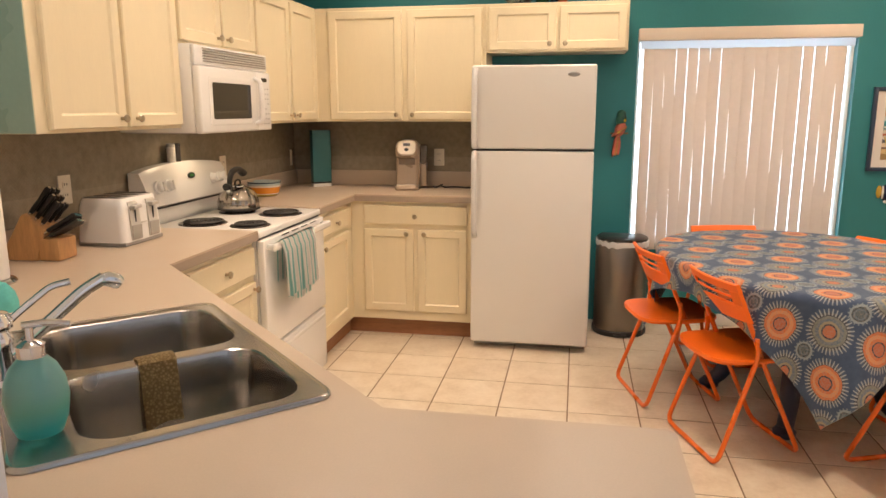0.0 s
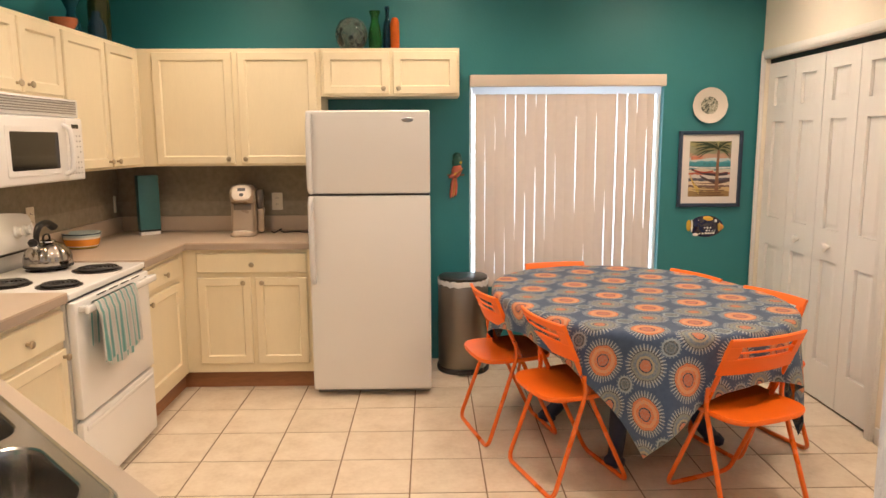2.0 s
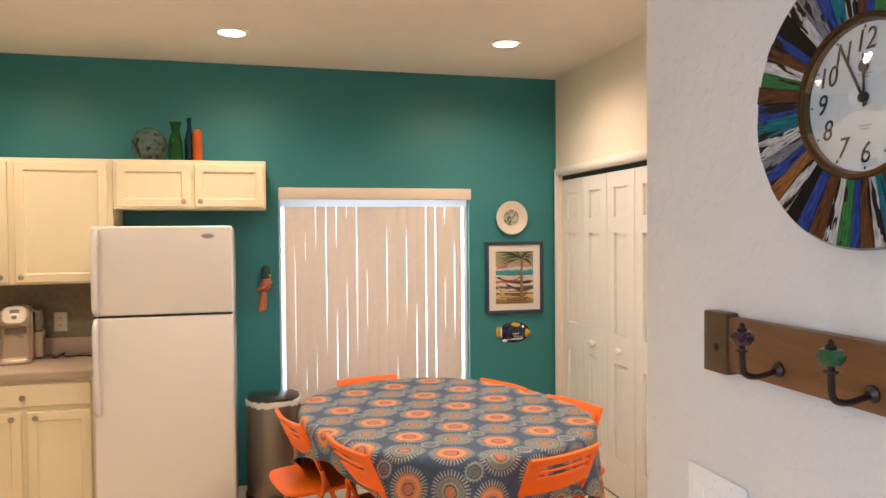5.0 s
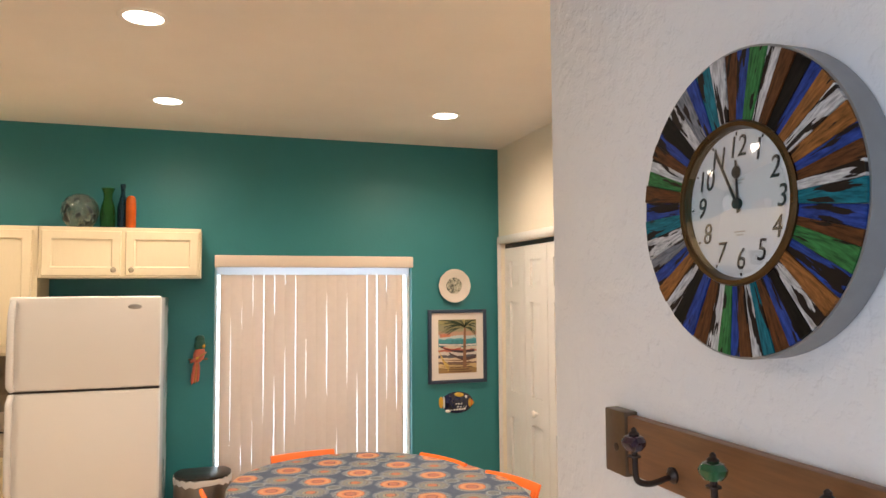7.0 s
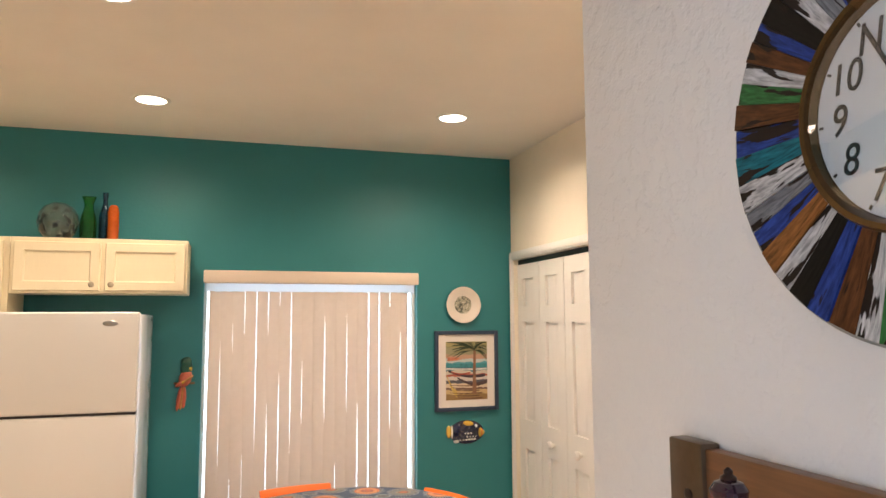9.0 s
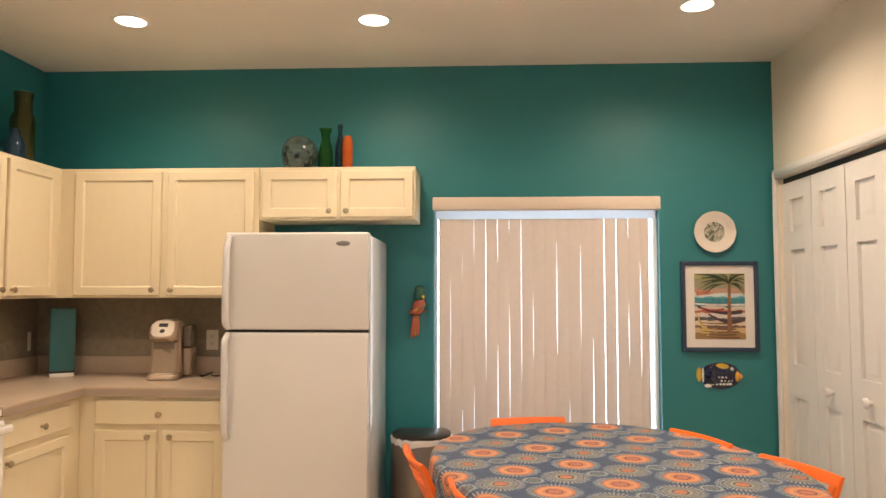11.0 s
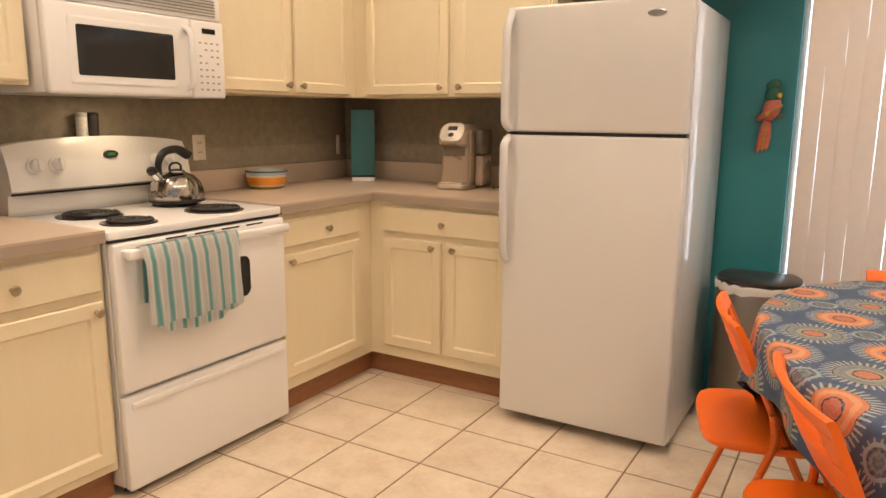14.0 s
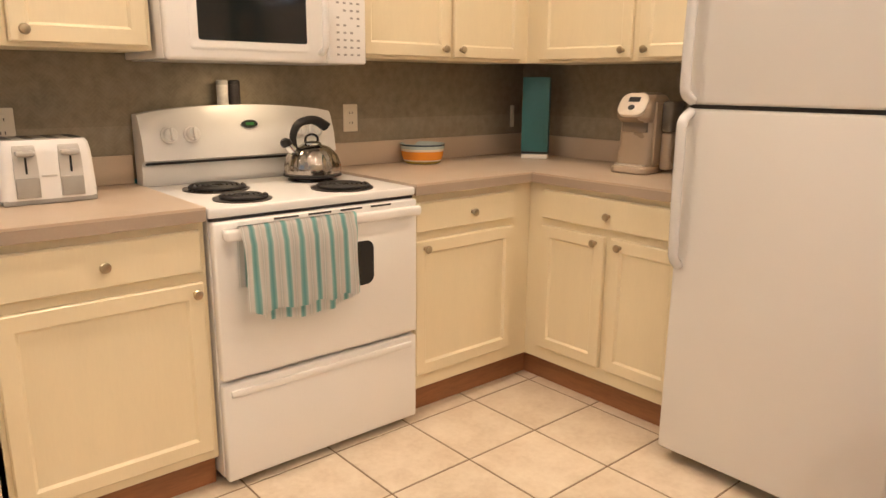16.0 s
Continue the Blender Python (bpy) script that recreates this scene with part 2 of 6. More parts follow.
structure("wall_front_room", _w, WHITE_WALL, "plain white wall with a daylight window", "wall")
_WX0, _WX1, _WZ0, _WZ1 = 0.425, 1.725, 0.55, 1.88   # window opening
_w = B()
box(_w, XL - 0.12, _WX0, YB, YB + 0.14, 0, ZC)
box(_w, _WX1, XR + 0.12, YB, YB + 0.14, 0, ZC)
box(_w, _WX0, _WX1, YB, YB + 0.14, _WZ1, ZC)
box(_w, _WX0, _WX1, YB, YB + 0.14, 0, _WZ0)
structure("wall_north", _w, TEAL, "teal painted end wall with a blind-covered window", "wall")
# closet wall with its door opening
CY0, CY1, CH = 3.59, 4.95, 2.03
_w = B()
box(_w, XR, XR + 0.12, YF, CY0, 0, ZC)
box(_w, XR, XR + 0.12, CY1, YB, 0, ZC)
box(_w, XR, XR + 0.12, CY0, CY1, CH, ZC)
structure("wall_east", _w, CREAM_WALL, "cream painted wall around a bifold closet", "wall")
structure("closet_back_wall", boxed(XR + 0.65, XR + 0.75, CY0 - 0.3, YB, 0, ZC), CREAM_WALL, "plain back wall inside the closet", "wall")
structure("wall_clock", boxed(XC, XC + 0.12, YF, YC, 0, ZC, bevel=0.012, seg=3), WHITE_WALL, "white knockdown textured wall carrying the clock", "wall")
structure("wall_south", boxed(XL - 0.12, XR + 0.12, YF - 0.12, YF, 0, ZC), WHITE_WALL, "plain white wall closing the front room", "wall")
structure("wall_pier", boxed(XL, -0.538, 0.62, 0.76, 0, ZC, bevel=0.01), WHITE_WALL, "white wall end beside the sink counter", "wall")

# window behind the blinds
_win = tagged(new("window_1"), "white framed window behind vertical blinds", "window", kind="structure")
_win.matrix_world = pose((_WX0 + _WX1) / 2, YB + 0.08, _WZ0)
_hw, _hh = (_WX1 - _WX0) / 2, _WZ1 - _WZ0
_f = B()
for _a in ((-_hw, -_hw + 0.018, 0, _hh), (_hw - 0.018, _hw, 0, _hh), (-_hw + 0.018, _hw - 0.018, 0, 0.03), (-_hw + 0.018, _hw - 0.018, _hh - 0.018, _hh)):
    box(_f, _a[0], _a[1], -0.02, 0.03, _a[2], _a[3], 0.003)
part("window_frame", _f, WHITE_TRIM, _win)
GLASS, _nt, _p = nodes_of("clear_glass")
_p.inputs["Transmission Weight"].default_value, _p.inputs["Roughness"].default_value, _p.inputs["IOR"].default_value = 1.0, 0.02, 1.45
for _x in (-_hw + 0.018, 0.001):
    _o = part("pane", boxed(_x, _x + _hw - 0.019, 0.002, 0.006, 0.03, _hh - 0.018), GLASS, _win)
    _o.visible_shadow = False
part("window_sill", boxed(-_hw, _hw, -0.075, -0.022, 0.0, 0.018, 0.004), WHITE_TRIM, _win)

# window of the front room
_win = tagged(new("window_2"), "white framed window of the front room", "window", kind="structure")
_win.matrix_world = pose(XL - 0.06, -0.7, 0.75, 0, 0, 90)
_f = B()
for _a in ((-0.85, -0.80, 0, 1.4), (0.80, 0.85, 0, 1.4), (-0.80, 0.80, 0, 0.05), (-0.80, 0.80, 1.35, 1.4), (-0.02, 0.02, 0.05, 1.35)):
    box(_f, _a[0], _a[1], -0.03, 0.03, _a[2], _a[3], 0.003)
part("window_frame", _f, WHITE_TRIM, _win)
for _x in (-0.80, 0.02): part("pane", boxed(_x, _x + 0.78, -0.004, 0.0, 0.05, 1.35), GLASS, _win).visible_shadow = False

# bright overcast glow of the garden outside
_m, _nt, _p = nodes_of("outdoor_light")
_p.inputs["Base Color"].default_value = (0.6, 0.7, 0.85, 1)
_p.inputs["Emission Color"].default_value = (0.80, 0.90, 1.0, 1)
_p.inputs["Emission Strength"].default_value = 4.6
structure("backdrop", boxed(-0.6, 2.8, YB + 0.9, YB + 0.92, 0, 2.7), _m, "bright plain daylight outside the window", "backdrop")

# baseboards
for _n, _a in (("baseboard", (0.22, XR, YB - 0.014, YB - 0.001)), ("baseboard", (XR - 0.014, XR - 0.001, YF, CY0 - 0.075)), ("baseboard", (XC - 0.014, XC - 0.001, YF, YC - 0.01)), ("baseboard", (XC + 0.01, XC + 0.11, YC + 0.001, YC + 0.014))):
    structure(_n, boxed(*_a, 0, 0.085, 0.003), WHITE_TRIM, "low white painted baseboard", "baseboard")

# closet casing
for _a in ((CY1 + 0.001, YB - 0.016, 0, CH + 0.055), (CY0 - 0.06, CY0 - 0.001, 0, CH + 0.055), (CY0 - 0.001, CY1 + 0.001, CH + 0.001, CH + 0.055)):
    _b = B()
    box(_b, XR - 0.018, XR - 0.001, _a[0], _a[1], _a[2], _a[3], 0.004)
    box(_b, XR - 0.024, XR - 0.017, _a[0] + 0.008, _a[1] - 0.008, _a[2] if _a[2] < 1 else _a[2] + 0.01, _a[3] - 0.012, 0.003)
    structure("trim", _b, WHITE_TRIM, "white moulded closet door casing", "trim")
structure("door_track", boxed(XR + 0.03, XR + 0.07, CY0, CY1, CH - 0.03, CH - 0.001), BLACK, "dark bifold door track under the casing", "trim")


def bifold_door(y_right, y_left, knob_leaf, name):
    """A pair of hinged leaves between two places on the closet wall, facing the kitchen."""
    d = tagged(new(name), "closed white six-panel bifold closet door", "door", kind="structure")
    d.matrix_world = pose(XR + 0.022, y_left, 0.012, 0, 0, -90)
    w = (y_left - y_right) / 2
    for k in range(2):
        bm = B()
        x0, x1 = k * w + 0.003, (k + 1) * w - 0.003
        box(bm, x0, x1, 0.018, 0.034, 0, 1.985)
        zs = [0.0, 0.22, 0.81, 0.99, 1.61, 1.71, 1.89, 1.985]
        s = 0.085
        box(bm, x0, x0 + s, 0, 0.018, 0, 1.985)
        box(bm, x1 - s, x1, 0, 0.018, 0, 1.985)
        for z0, z1 in zip(zs[::2], zs[1::2]): box(bm, x0 + s, x1 - s, 0, 0.018, z0, z1)
        for z0, z1 in zip(zs[1::2], zs[2::2]):
            panel(bm, x0 + s + 0.004, x1 - s - 0.004, z0 + 0.004, z1 - 0.004, 0, [(0, 0.0185), (0.0, 0.0176), (0.004, 0.0174), (0.026, 0.003), (0.034, 0.003)])
        leaf = part("leaf", bm, DOOR_WHITE, d)
        if k == knob_leaf:
            kb = B()
            lathe(kb, [(0.011, 0), (0.011, 0.014), (0.023, 0.022), (0.025, 0.033), (0.016, 0.042)], 18)
            kn = part("knob", kb, WHITE_TRIM, leaf, "small white round knob", pose((x0 + x1) / 2, 0, 0.895, 90))
    return d


bifold_door((CY0 + CY1) / 2, CY1 - 0.004, 1, "door_1")
bifold_door(CY0 + 0.004, (CY0 + CY1) / 2, 0, "door_2")

# backsplash paper above the counters
structure("backsplash_west", boxed(XL, XL + 0.004, 0.76, YB - 0.004, 0.93, 1.40), SPLASH, "olive grey embossed wallpaper behind the counter", "backsplash")
structure("backsplash_north", boxed(XL + 0.004, -0.50, YB - 0.004, YB, 0.93, 1.40), SPLASH, "olive grey embossed wallpaper behind the counter", "backsplash")

# ---- cabinets ----
CAB_STEPS = [(0, 0.0), (0, -0.014), (0.004, -0.019), (0.046, -0.019), (0.054, -0.010), (0.06, -0.010)]
DRAWER_STEPS = [(0, 0.0), (0, -0.012), (0.005, -0.019), (0.012, -0.019)]


def knob_mesh():
    b = B()
    lathe(b, [(0.008, 0), (0.006, 0.008), (0.007, 0.014), (0.014, 0.019), (0.0155, 0.024), (0.012, 0.029), (0.004, 0.031)], 18)
    return mesh_of("knob", b, NICKEL)


KNOB = knob_mesh()


def cabinet(name, m, w, depth, z0, z1, fronts, label, toe=0.0, group="kitchen cabinets", left=0.0, right=0.0):
    """A carcass from local x 0 to w, its face at y 0 and its back at y depth; fronts: (kind, x0, x1, z0, z1, knob x, knob z)."""
    c = thing(name, m, label, "cabinet", group)
    bm = B()
    box(bm, 0.0005 - left, w - 0.0005, 0, depth, z0 + toe, z1, 0.0015, 1)
    part("body", bm, CABINET, c)
    if toe: part("toe_kick", boxed(0.001 - left * 2, w - 0.001 + right, 0.035, 0.05, 0.0, toe + 0.001), TOEKICK, c, "dark brown recessed toe kick")
    for kind, x0, x1, a, b, kx, kz in fronts:
        bm = B()
        panel(bm, x0, x1, a, b, -0.001, CAB_STEPS if kind == "door" else DRAWER_STEPS)
        f = part(kind, bm, CABINET, c)
        part("knob", KNOB, None, f, "aged brass round knob", pose(kx, -0.019, kz, 90))
    return c


FW, FN = -1.335, 4.425                             # faces of the base cabinets
UW, UN = -1.63, 4.69                               # faces of the wall cabinets
UB, UT = 1.36, 2.075
BT = 0.872                                         # top of the base cabinets

DW, DR = "door", "drawer"
cabinet("base_cabinet", pose(FW, 2.42, 0, 0, 0, 90), 0.59, 0.60, 0, BT, [(DR, 0.03, 0.572, 0.72, 0.846, 0.30, 0.782), (DW, 0.03, 0.572, 0.14, 0.69, 0.545, 0.66)], "cream painted base cabinet beside the stove", 0.105)
cabinet("base_cabinet", pose(FW, 3.782, 0, 0, 0, 90), 0.645, 0.60, 0, BT, [(DR, 0.012, 0.53, 0.73, 0.842, 0.292, 0.782), (DW, 0.012, 0.53, 0.165, 0.698, 0.055, 0.668)], "cream painted corner base cabinet beside the stove", 0.105, right=0.037)
cabinet("base_cabinet", pose(FW + 0.001, FN, 0), 0.79, 0.57, 0, BT, [(DR, 0.085, 0.745, 0.73, 0.848, 0.42, 0.783), (DW, 0.085, 0.405, 0.165, 0.70, 0.365, 0.672), (DW, 0.432, 0.745, 0.165, 0.70, 0.478, 0.672)], "cream painted base cabinet beside the refrigerator", 0.105, left=0.02)


def upper(m, w, z0, z1, doors, label, left=0.0):
    fr = []
    for x0, x1, side in doors:
        fr.append((DW, x0, x1, z0 + 0.012, z1 - 0.022, x1 - 0.035 if side > 0 else x0 + 0.035, z0 + 0.045))
    return cabinet("wall_cabinet", m, w, 0.309, z0, z1, fr, label, left=left)


_c = upper(pose(UW, 2.15, 0, 0, 0, 90), 0.855, UB, UT, [(0.052, 0.448, 1), (0.470, 0.840, -1)], "cream two-door wall cabinet with a green-tinted end panel")
# the side's greenish reflection is put into the panel colour
part("end_panel", boxed(-0.003, 0.0, 0.002, 0.307, UB + 0.002, UT - 0.002), surf("reflect_tint_panel", (0.33, 0.45, 0.38), 0.3, vary=0.06), _c, "end panel with a greenish reflection put into its colour")
upper(pose(UW, 3.006, 0, 0, 0, 90), 0.748, 1.720, UT, [(0.012, 0.368, 1), (0.388, 0.736, -1)], "short cream wall cabinet above the microwave")
upper(pose(UW, 3.755, 0, 0, 0, 90), 0.937, UB, UT, [(0.012, 0.452, 1), (0.475, 0.875, -1)], "cream two-door wall cabinet in the corner")
upper(pose(UW + 0.001, UN, 0), 1.116, UB, UT, [(0.09, 0.575, 1), (0.61, 1.09, -1)], "cream two-door wall cabinet above the coffee maker", 0.02)
upper(pose(-0.512, UN, 0), 0.858, 1.785, UT, [(0.018, 0.425, 1), (0.448, 0.845, -1)], "short cream wall cabinet above the refrigerator")


def prism(bm, pts, z0, z1):
    return rings(bm, [[(x, y, z0) for x, y in pts], [(x, y, z1) for x, y in pts]])


# peninsula body under the sink counter: diagonal front, then straight
_pts = [(-1.335, 2.418), (-1.335, 2.27), (-0.285, 1.245), (0.20, 1.245), (0.20, 0.765), (XL + 0.002, 0.765), (XL + 0.002, 2.418)]
_pen = thing("sink_cabinet", pose(0, 0, 0), "cream painted corner sink cabinet and peninsula", "cabinet", "kitchen cabinets")
part("toe_kick", prism(B(), [(x - (0.05 if x > -1 else 0), y - (0.05 if 1 < y < 2.3 else 0)) for x, y in _pts], 0.0, 0.106), TOEKICK, _pen)
_sk = B()
for (x0, y0), (x1, y1) in zip(_pts, _pts[1:] + _pts[:1]):
    d = Vector((x1 - x0, y1 - y0, 0)).normalized()
    q = Vector((d.y, -d.x, 0)) * -0.018
    rings(_sk, [[(x0, y0, 0.107), (x1, y1, 0.107), (x1 + q.x, y1 + q.y, 0.107), (x0 + q.x, y0 + q.y, 0.107)], [(x0, y0, BT), (x1, y1, BT), (x1 + q.x, y1 + q.y, BT), (x0 + q.x, y0 + q.y, BT)]])
part("body", _sk, CABINET, _pen)


# ---- worktops and sink ----
def rrect(cx, cy, w, h, r, n=5):
    out = []
    for sx, sy, a0 in ((1, 1, 0), (-1, 1, 90), (-1, -1, 180), (1, -1, 270)):
        for i in range(n + 1):
            a = radians(a0 + 90 * i / n)
            out.append((cx + sx * (w / 2 - r) + r * math.cos(a), cy + sy * (h / 2 - r) + r * math.sin(a)))
    return out


def sheet(bm, outer, holes, z):
    """A flat face with holes."""
    edges = []
    for loop in (outer, *holes):
        vs = [bm.verts.new((x, y, z)) for x, y in loop]
        edges += [bm.edges.new((a, b)) for a, b in zip(vs, vs[1:] + vs[:1])]
    bmesh.ops.triangle_fill(bm, edges=edges, use_beauty=True)
    for f in bm.faces:
        if f.normal.z < 0: f.normal_flip()
    return bm


SINK = Matrix.Translation((-0.816, 1.403, 0.915)) @ pose(0, 0, 0, 0, 0, -45)   # local x along the long edge
SW, SD = 0.772, 0.525
_hole = [(SINK @ Vector((x, y, 0))).xy for x, y in rrect(0, 0, SW - 0.05, SD - 0.05, 0.04)]


def worktop(name, outer, holes, label):
    t = thing(name, pose(0, 0, 0), label, "worktop")
    bm = sheet(B(), outer, holes, 0.915)
    ext = bmesh.ops.extrude_face_region(bm, geom=list(bm.faces))
    bmesh.ops.translate(bm, verts=[g for g in ext["geom"] if isinstance(g, bmesh.types.BMVert)], vec=(0, 0, -0.008))
    part("top", bm, COUNTER, t)
    # edge layer in a darker tone than the top
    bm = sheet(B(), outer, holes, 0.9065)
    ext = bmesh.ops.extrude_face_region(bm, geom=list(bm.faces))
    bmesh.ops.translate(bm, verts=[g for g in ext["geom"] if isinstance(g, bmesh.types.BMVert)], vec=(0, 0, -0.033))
    part("edge", bm, COUNTER_EDGE, t, "laminate edge, darker than the top")
    return t


_a = worktop("worktop", [(-1.302, 3.008), (-1.302, 2.31), (-0.262, 1.287), (0.225, 1.287), (0.238, 1.272), (0.238, 0.62), (-0.535, 0.62), (-0.535, 0.765), (XL + 0.005, 0.765), (XL + 0.005, 3.008)], [_hole], "beige laminate worktop with a corner sink")
part("upstand", boxed(XL + 0.005, XL + 0.022, 0.79, 3.006, 0.916, 1.015, 0.003), COUNTER, _a)
_a = worktop("worktop", [(-1.302, 3.785), (-1.302, 4.395), (-0.56, 4.395), (-0.56, YB - 0.005), (XL + 0.005, YB - 0.005), (XL + 0.005, 3.785)], [], "beige laminate corner worktop with a low upstand")
part("upstand", boxed(XL + 0.005, XL + 0.022, 3.787, YB - 0.005, 0.916, 1.015, 0.003), COUNTER, _a)
part("upstand", boxed(XL + 0.023, -0.56, YB - 0.022, YB - 0.005, 0.916, 1.015, 0.003), COUNTER, _a)

_s = thing("kitchen_sink", SINK, "double-bowl stainless steel sink set diagonally in the counter", "sink")
_bowls = [rrect(-0.185, 0.035, 0.335, 0.39, 0.075, 7), rrect(0.185, 0.035, 0.335, 0.39, 0.075, 7)]
_d = sheet(B(), rrect(0, 0, SW - 0.012, SD - 0.012, 0.03), _bowls, 0.007)
part("deck", _d, SINK_STEEL, _s)
_r = B()
rings(_r, [[(x, y, z) for x, y in rrect(0, 0, SW - k, SD - k, 0.034)] for k, z in ((-0.002, 0.001), (0.0, 0.006), (0.006, 0.0095), (0.012, 0.0095), (0.018, 0.0072))], False, False)
part("rim", _r, SINK_STEEL, _s)
for _cx in (-0.185, 0.185):
    _b = B()
    _st = ((0, 0.007), (0.008, 0.004), (0.014, -0.006), (0.022, -0.09), (0.03, -0.14), (0.05, -0.162), (0.09, -0.172), (0.20, -0.176))
    rings(_b, [[(x, y, z) for x, y in rrect(_cx, 0.035, 0.335 - k, 0.39 - k, max(0.03, 0.075 - k * 0.2), 7)] for k, z in _st], False, True)
    _bo = part("bowl", _b, SINK_STEEL, _s)
    _b = B()
    lathe(_b, [(0.048, -0.1745), (0.044, -0.172), (0.034, -0.176), (0.03, -0.18)], 24, (_cx, 0.035, 0))
    part("drain", _b, CHROME, _bo, "round steel drain")

_f = thing("faucet", Matrix.Translation((-0.988, 1.232, 0.922)) @ pose(0, 0, 0, 0, 0, 45), "chrome single-lever kitchen faucet behind the sink", "faucet")
_b = B()
lathe(_b, [(0.034, 0), (0.034, 0.01), (0.026, 0.02), (0.024, 0.075), (0.027, 0.095), (0.02, 0.11)], 24)
part("base", _b, CHROME, _f)
_b = B()
tube(_b, arc([(0, 0, 0.05), (0.04, 0, 0.075), (0.15, 0, 0.165), (0.190, 0, 0.186)], 0.03), 0.0125, 14)
part("spout", _b, CHROME, _f)
part("aerator", tube(B(), [(0.186, 0, 0.184), (0.196, 0, 0.184), (0.214, 0, 0.176), (0.220, 0, 0.172)], 0.0155, 16, taper=[0.8, 1, 1, 0.8]), CHROME, _f, "round chrome aerator")
part("cap", lathe(B(), [(0.020, 0.1101), (0.028, 0.116), (0.029, 0.130), (0.022, 0.144), (0.006, 0.150)], 24), CHROME, _f, "domed chrome cap")
_b = B()
tube(_b, arc([(0, 0.01, 0.10), (0.03, 0.03, 0.125), (0.10, 0.05, 0.172), (0.135, 0.052, 0.176)], 0.03), 0.007, 10, taper=None)
part("lever", _b, CHROME, _f)

AQUA, _nt, _p = nodes_of("aqua_soap_glass")
_sp = _nt.nodes.new("ShaderNodeSeparateXYZ")
_nt.links.new(object_co(_nt), _sp.inputs[0])
_lv = math_node(_nt, "ADD", _sp.outputs[2], math_node(_nt, "MULTIPLY", noise_node(_nt, object_co(_nt), 9, 2), 0.02))
_nt.links.new(ramp_node(_nt, math_node(_nt, "MULTIPLY", _lv, 8.0), [(0.25, (0.05, 0.50, 0.52)), (0.50, (0.20, 0.58, 0.50)), (0.74, (0.30, 0.66, 0.66))]), _p.inputs["Base Color"])
_p.inputs["Roughness"].default_value, _p.inputs["Transmission Weight"].default_value = 0.3, 0.6
_f = thing("soap_dispenser", pose(-0.772, 1.07, 0.924), "frosted aqua glass soap dispenser with a pump", "soap dispenser")
part("bottle", lathe(B(), [(0.026, 0), (0.034, 0.004), (0.043, 0.028), (0.048, 0.062), (0.044, 0.092), (0.034, 0.115), (0.022, 0.128), (0.018, 0.134)], 32), AQUA, _f)
part("collar", lathe(B(), [(0.021, 0.131), (0.021, 0.15), (0.012, 0.156), (0.006, 0.158), (0.006, 0.178)], 24), CHROME, _f)
_b = B()
tube(_b, arc([(-0.012, 0.0, 0.18), (0.02, 0.02, 0.182), (0.045, 0.035, 0.176)], 0.02), 0.006, 10)
part("spout", _b, CHROME, _f)


def cloth_fold(bm, w, pts, thick=0.003, waves=0.004, freq=40, nx=28, phase=0.0):
    """A cloth strip w wide that follows the line pts in local y, z, rippled across."""
    pts = [Vector(p) for p in pts]
    grid = []
    for i in range(nx + 1):
        x = -w / 2 + w * i / nx
        row = []
        for j, p in enumerate(pts):
            k = min(1, j / 4)
            row.append(bm.verts.new((x, p.x + waves * k * math.sin(freq * x + phase + j * 0.12), p.y + (0.012 * math.sin(freq * x * 0.7 + 1) * max(0, (j - len(pts) + 4) / 3)))))
        grid.append(row)
    for a, b in zip(grid, grid[1:]):
        for j in range(len(pts) - 1): bm.faces.new((a[j], b[j], b[j + 1], a[j + 1]))
    bmesh.ops.solidify(bm, geom=list(bm.faces), thickness=thick)
    return bm


_m, _nt, _p = nodes_of("brown_mesh_cloth")
_co = object_co(_nt)
_v = _nt.nodes.new("ShaderNodeTexVoronoi")
_v.inputs["Scale"].default_value = 160
_nt.links.new(_co, _v.inputs["Vector"])
_nt.links.new(ramp_node(_nt, _v.outputs["Distance"], [(0.2, (0.50, 0.37, 0.18)), (0.6, (0.27, 0.185, 0.08))]), _p.inputs["Base Color"])
_p.inputs["Roughness"].default_value = 0.9
bump_to(_nt, _p, _v.outputs["Distance"], 0.6, 0.002)
_b = cloth_fold(B(), 0.075, [(0.045, -0.12), (0.040, -0.08), (0.033, -0.03), (0.026, 0.0), (0.016, 0.006), (0.0, 0.0075), (-0.016, 0.006), (-0.026, 0.0), (-0.034, -0.03), (-0.040, -0.07), (-0.046, -0.11), (-0.050, -0.135)], 0.006, 0.002, 50, 14)
solid("dishcloth", _b, _m, "brown knitted dishcloth hung over the sink divider", "dishcloth", SINK @ pose(0.0, 0.03, 0.008, 0, 0, 90))

# ---- stove ----
S = thing("stove", pose(-1.32, 3.012, 0, 0, 0, 90), "white electric coil stove with a towel on its door", "stove")
W = 0.766
part("body", boxed(0.004, W - 0.004, 0.0, 0.60, 0.035, 0.874), APPLIANCE, S)
for _x in (0.05, W - 0.05):
    for _y in (0.04, 0.55): part("foot", lathe(B(), [(0.02, 0), (0.02, 0.036)], 14, (_x, _y, 0)), BLACK, S)
_b = B()
box(_b, 0.0, W, -0.022, 0.535, 0.878, 0.908, 0.008, 3)
part("cooktop", _b, APPLIANCE, S)
part("shadow_gap", boxed(0.006, W - 0.006, -0.012, 0.0, 0.868, 0.877), BLACK, S)
_b = B()
box(_b, 0.006, W - 0.006, -0.038, -0.002, 0.372, 0.867, 0.007, 3)
_door = part("oven_door", _b, APPLIANCE, S)
_b = B()
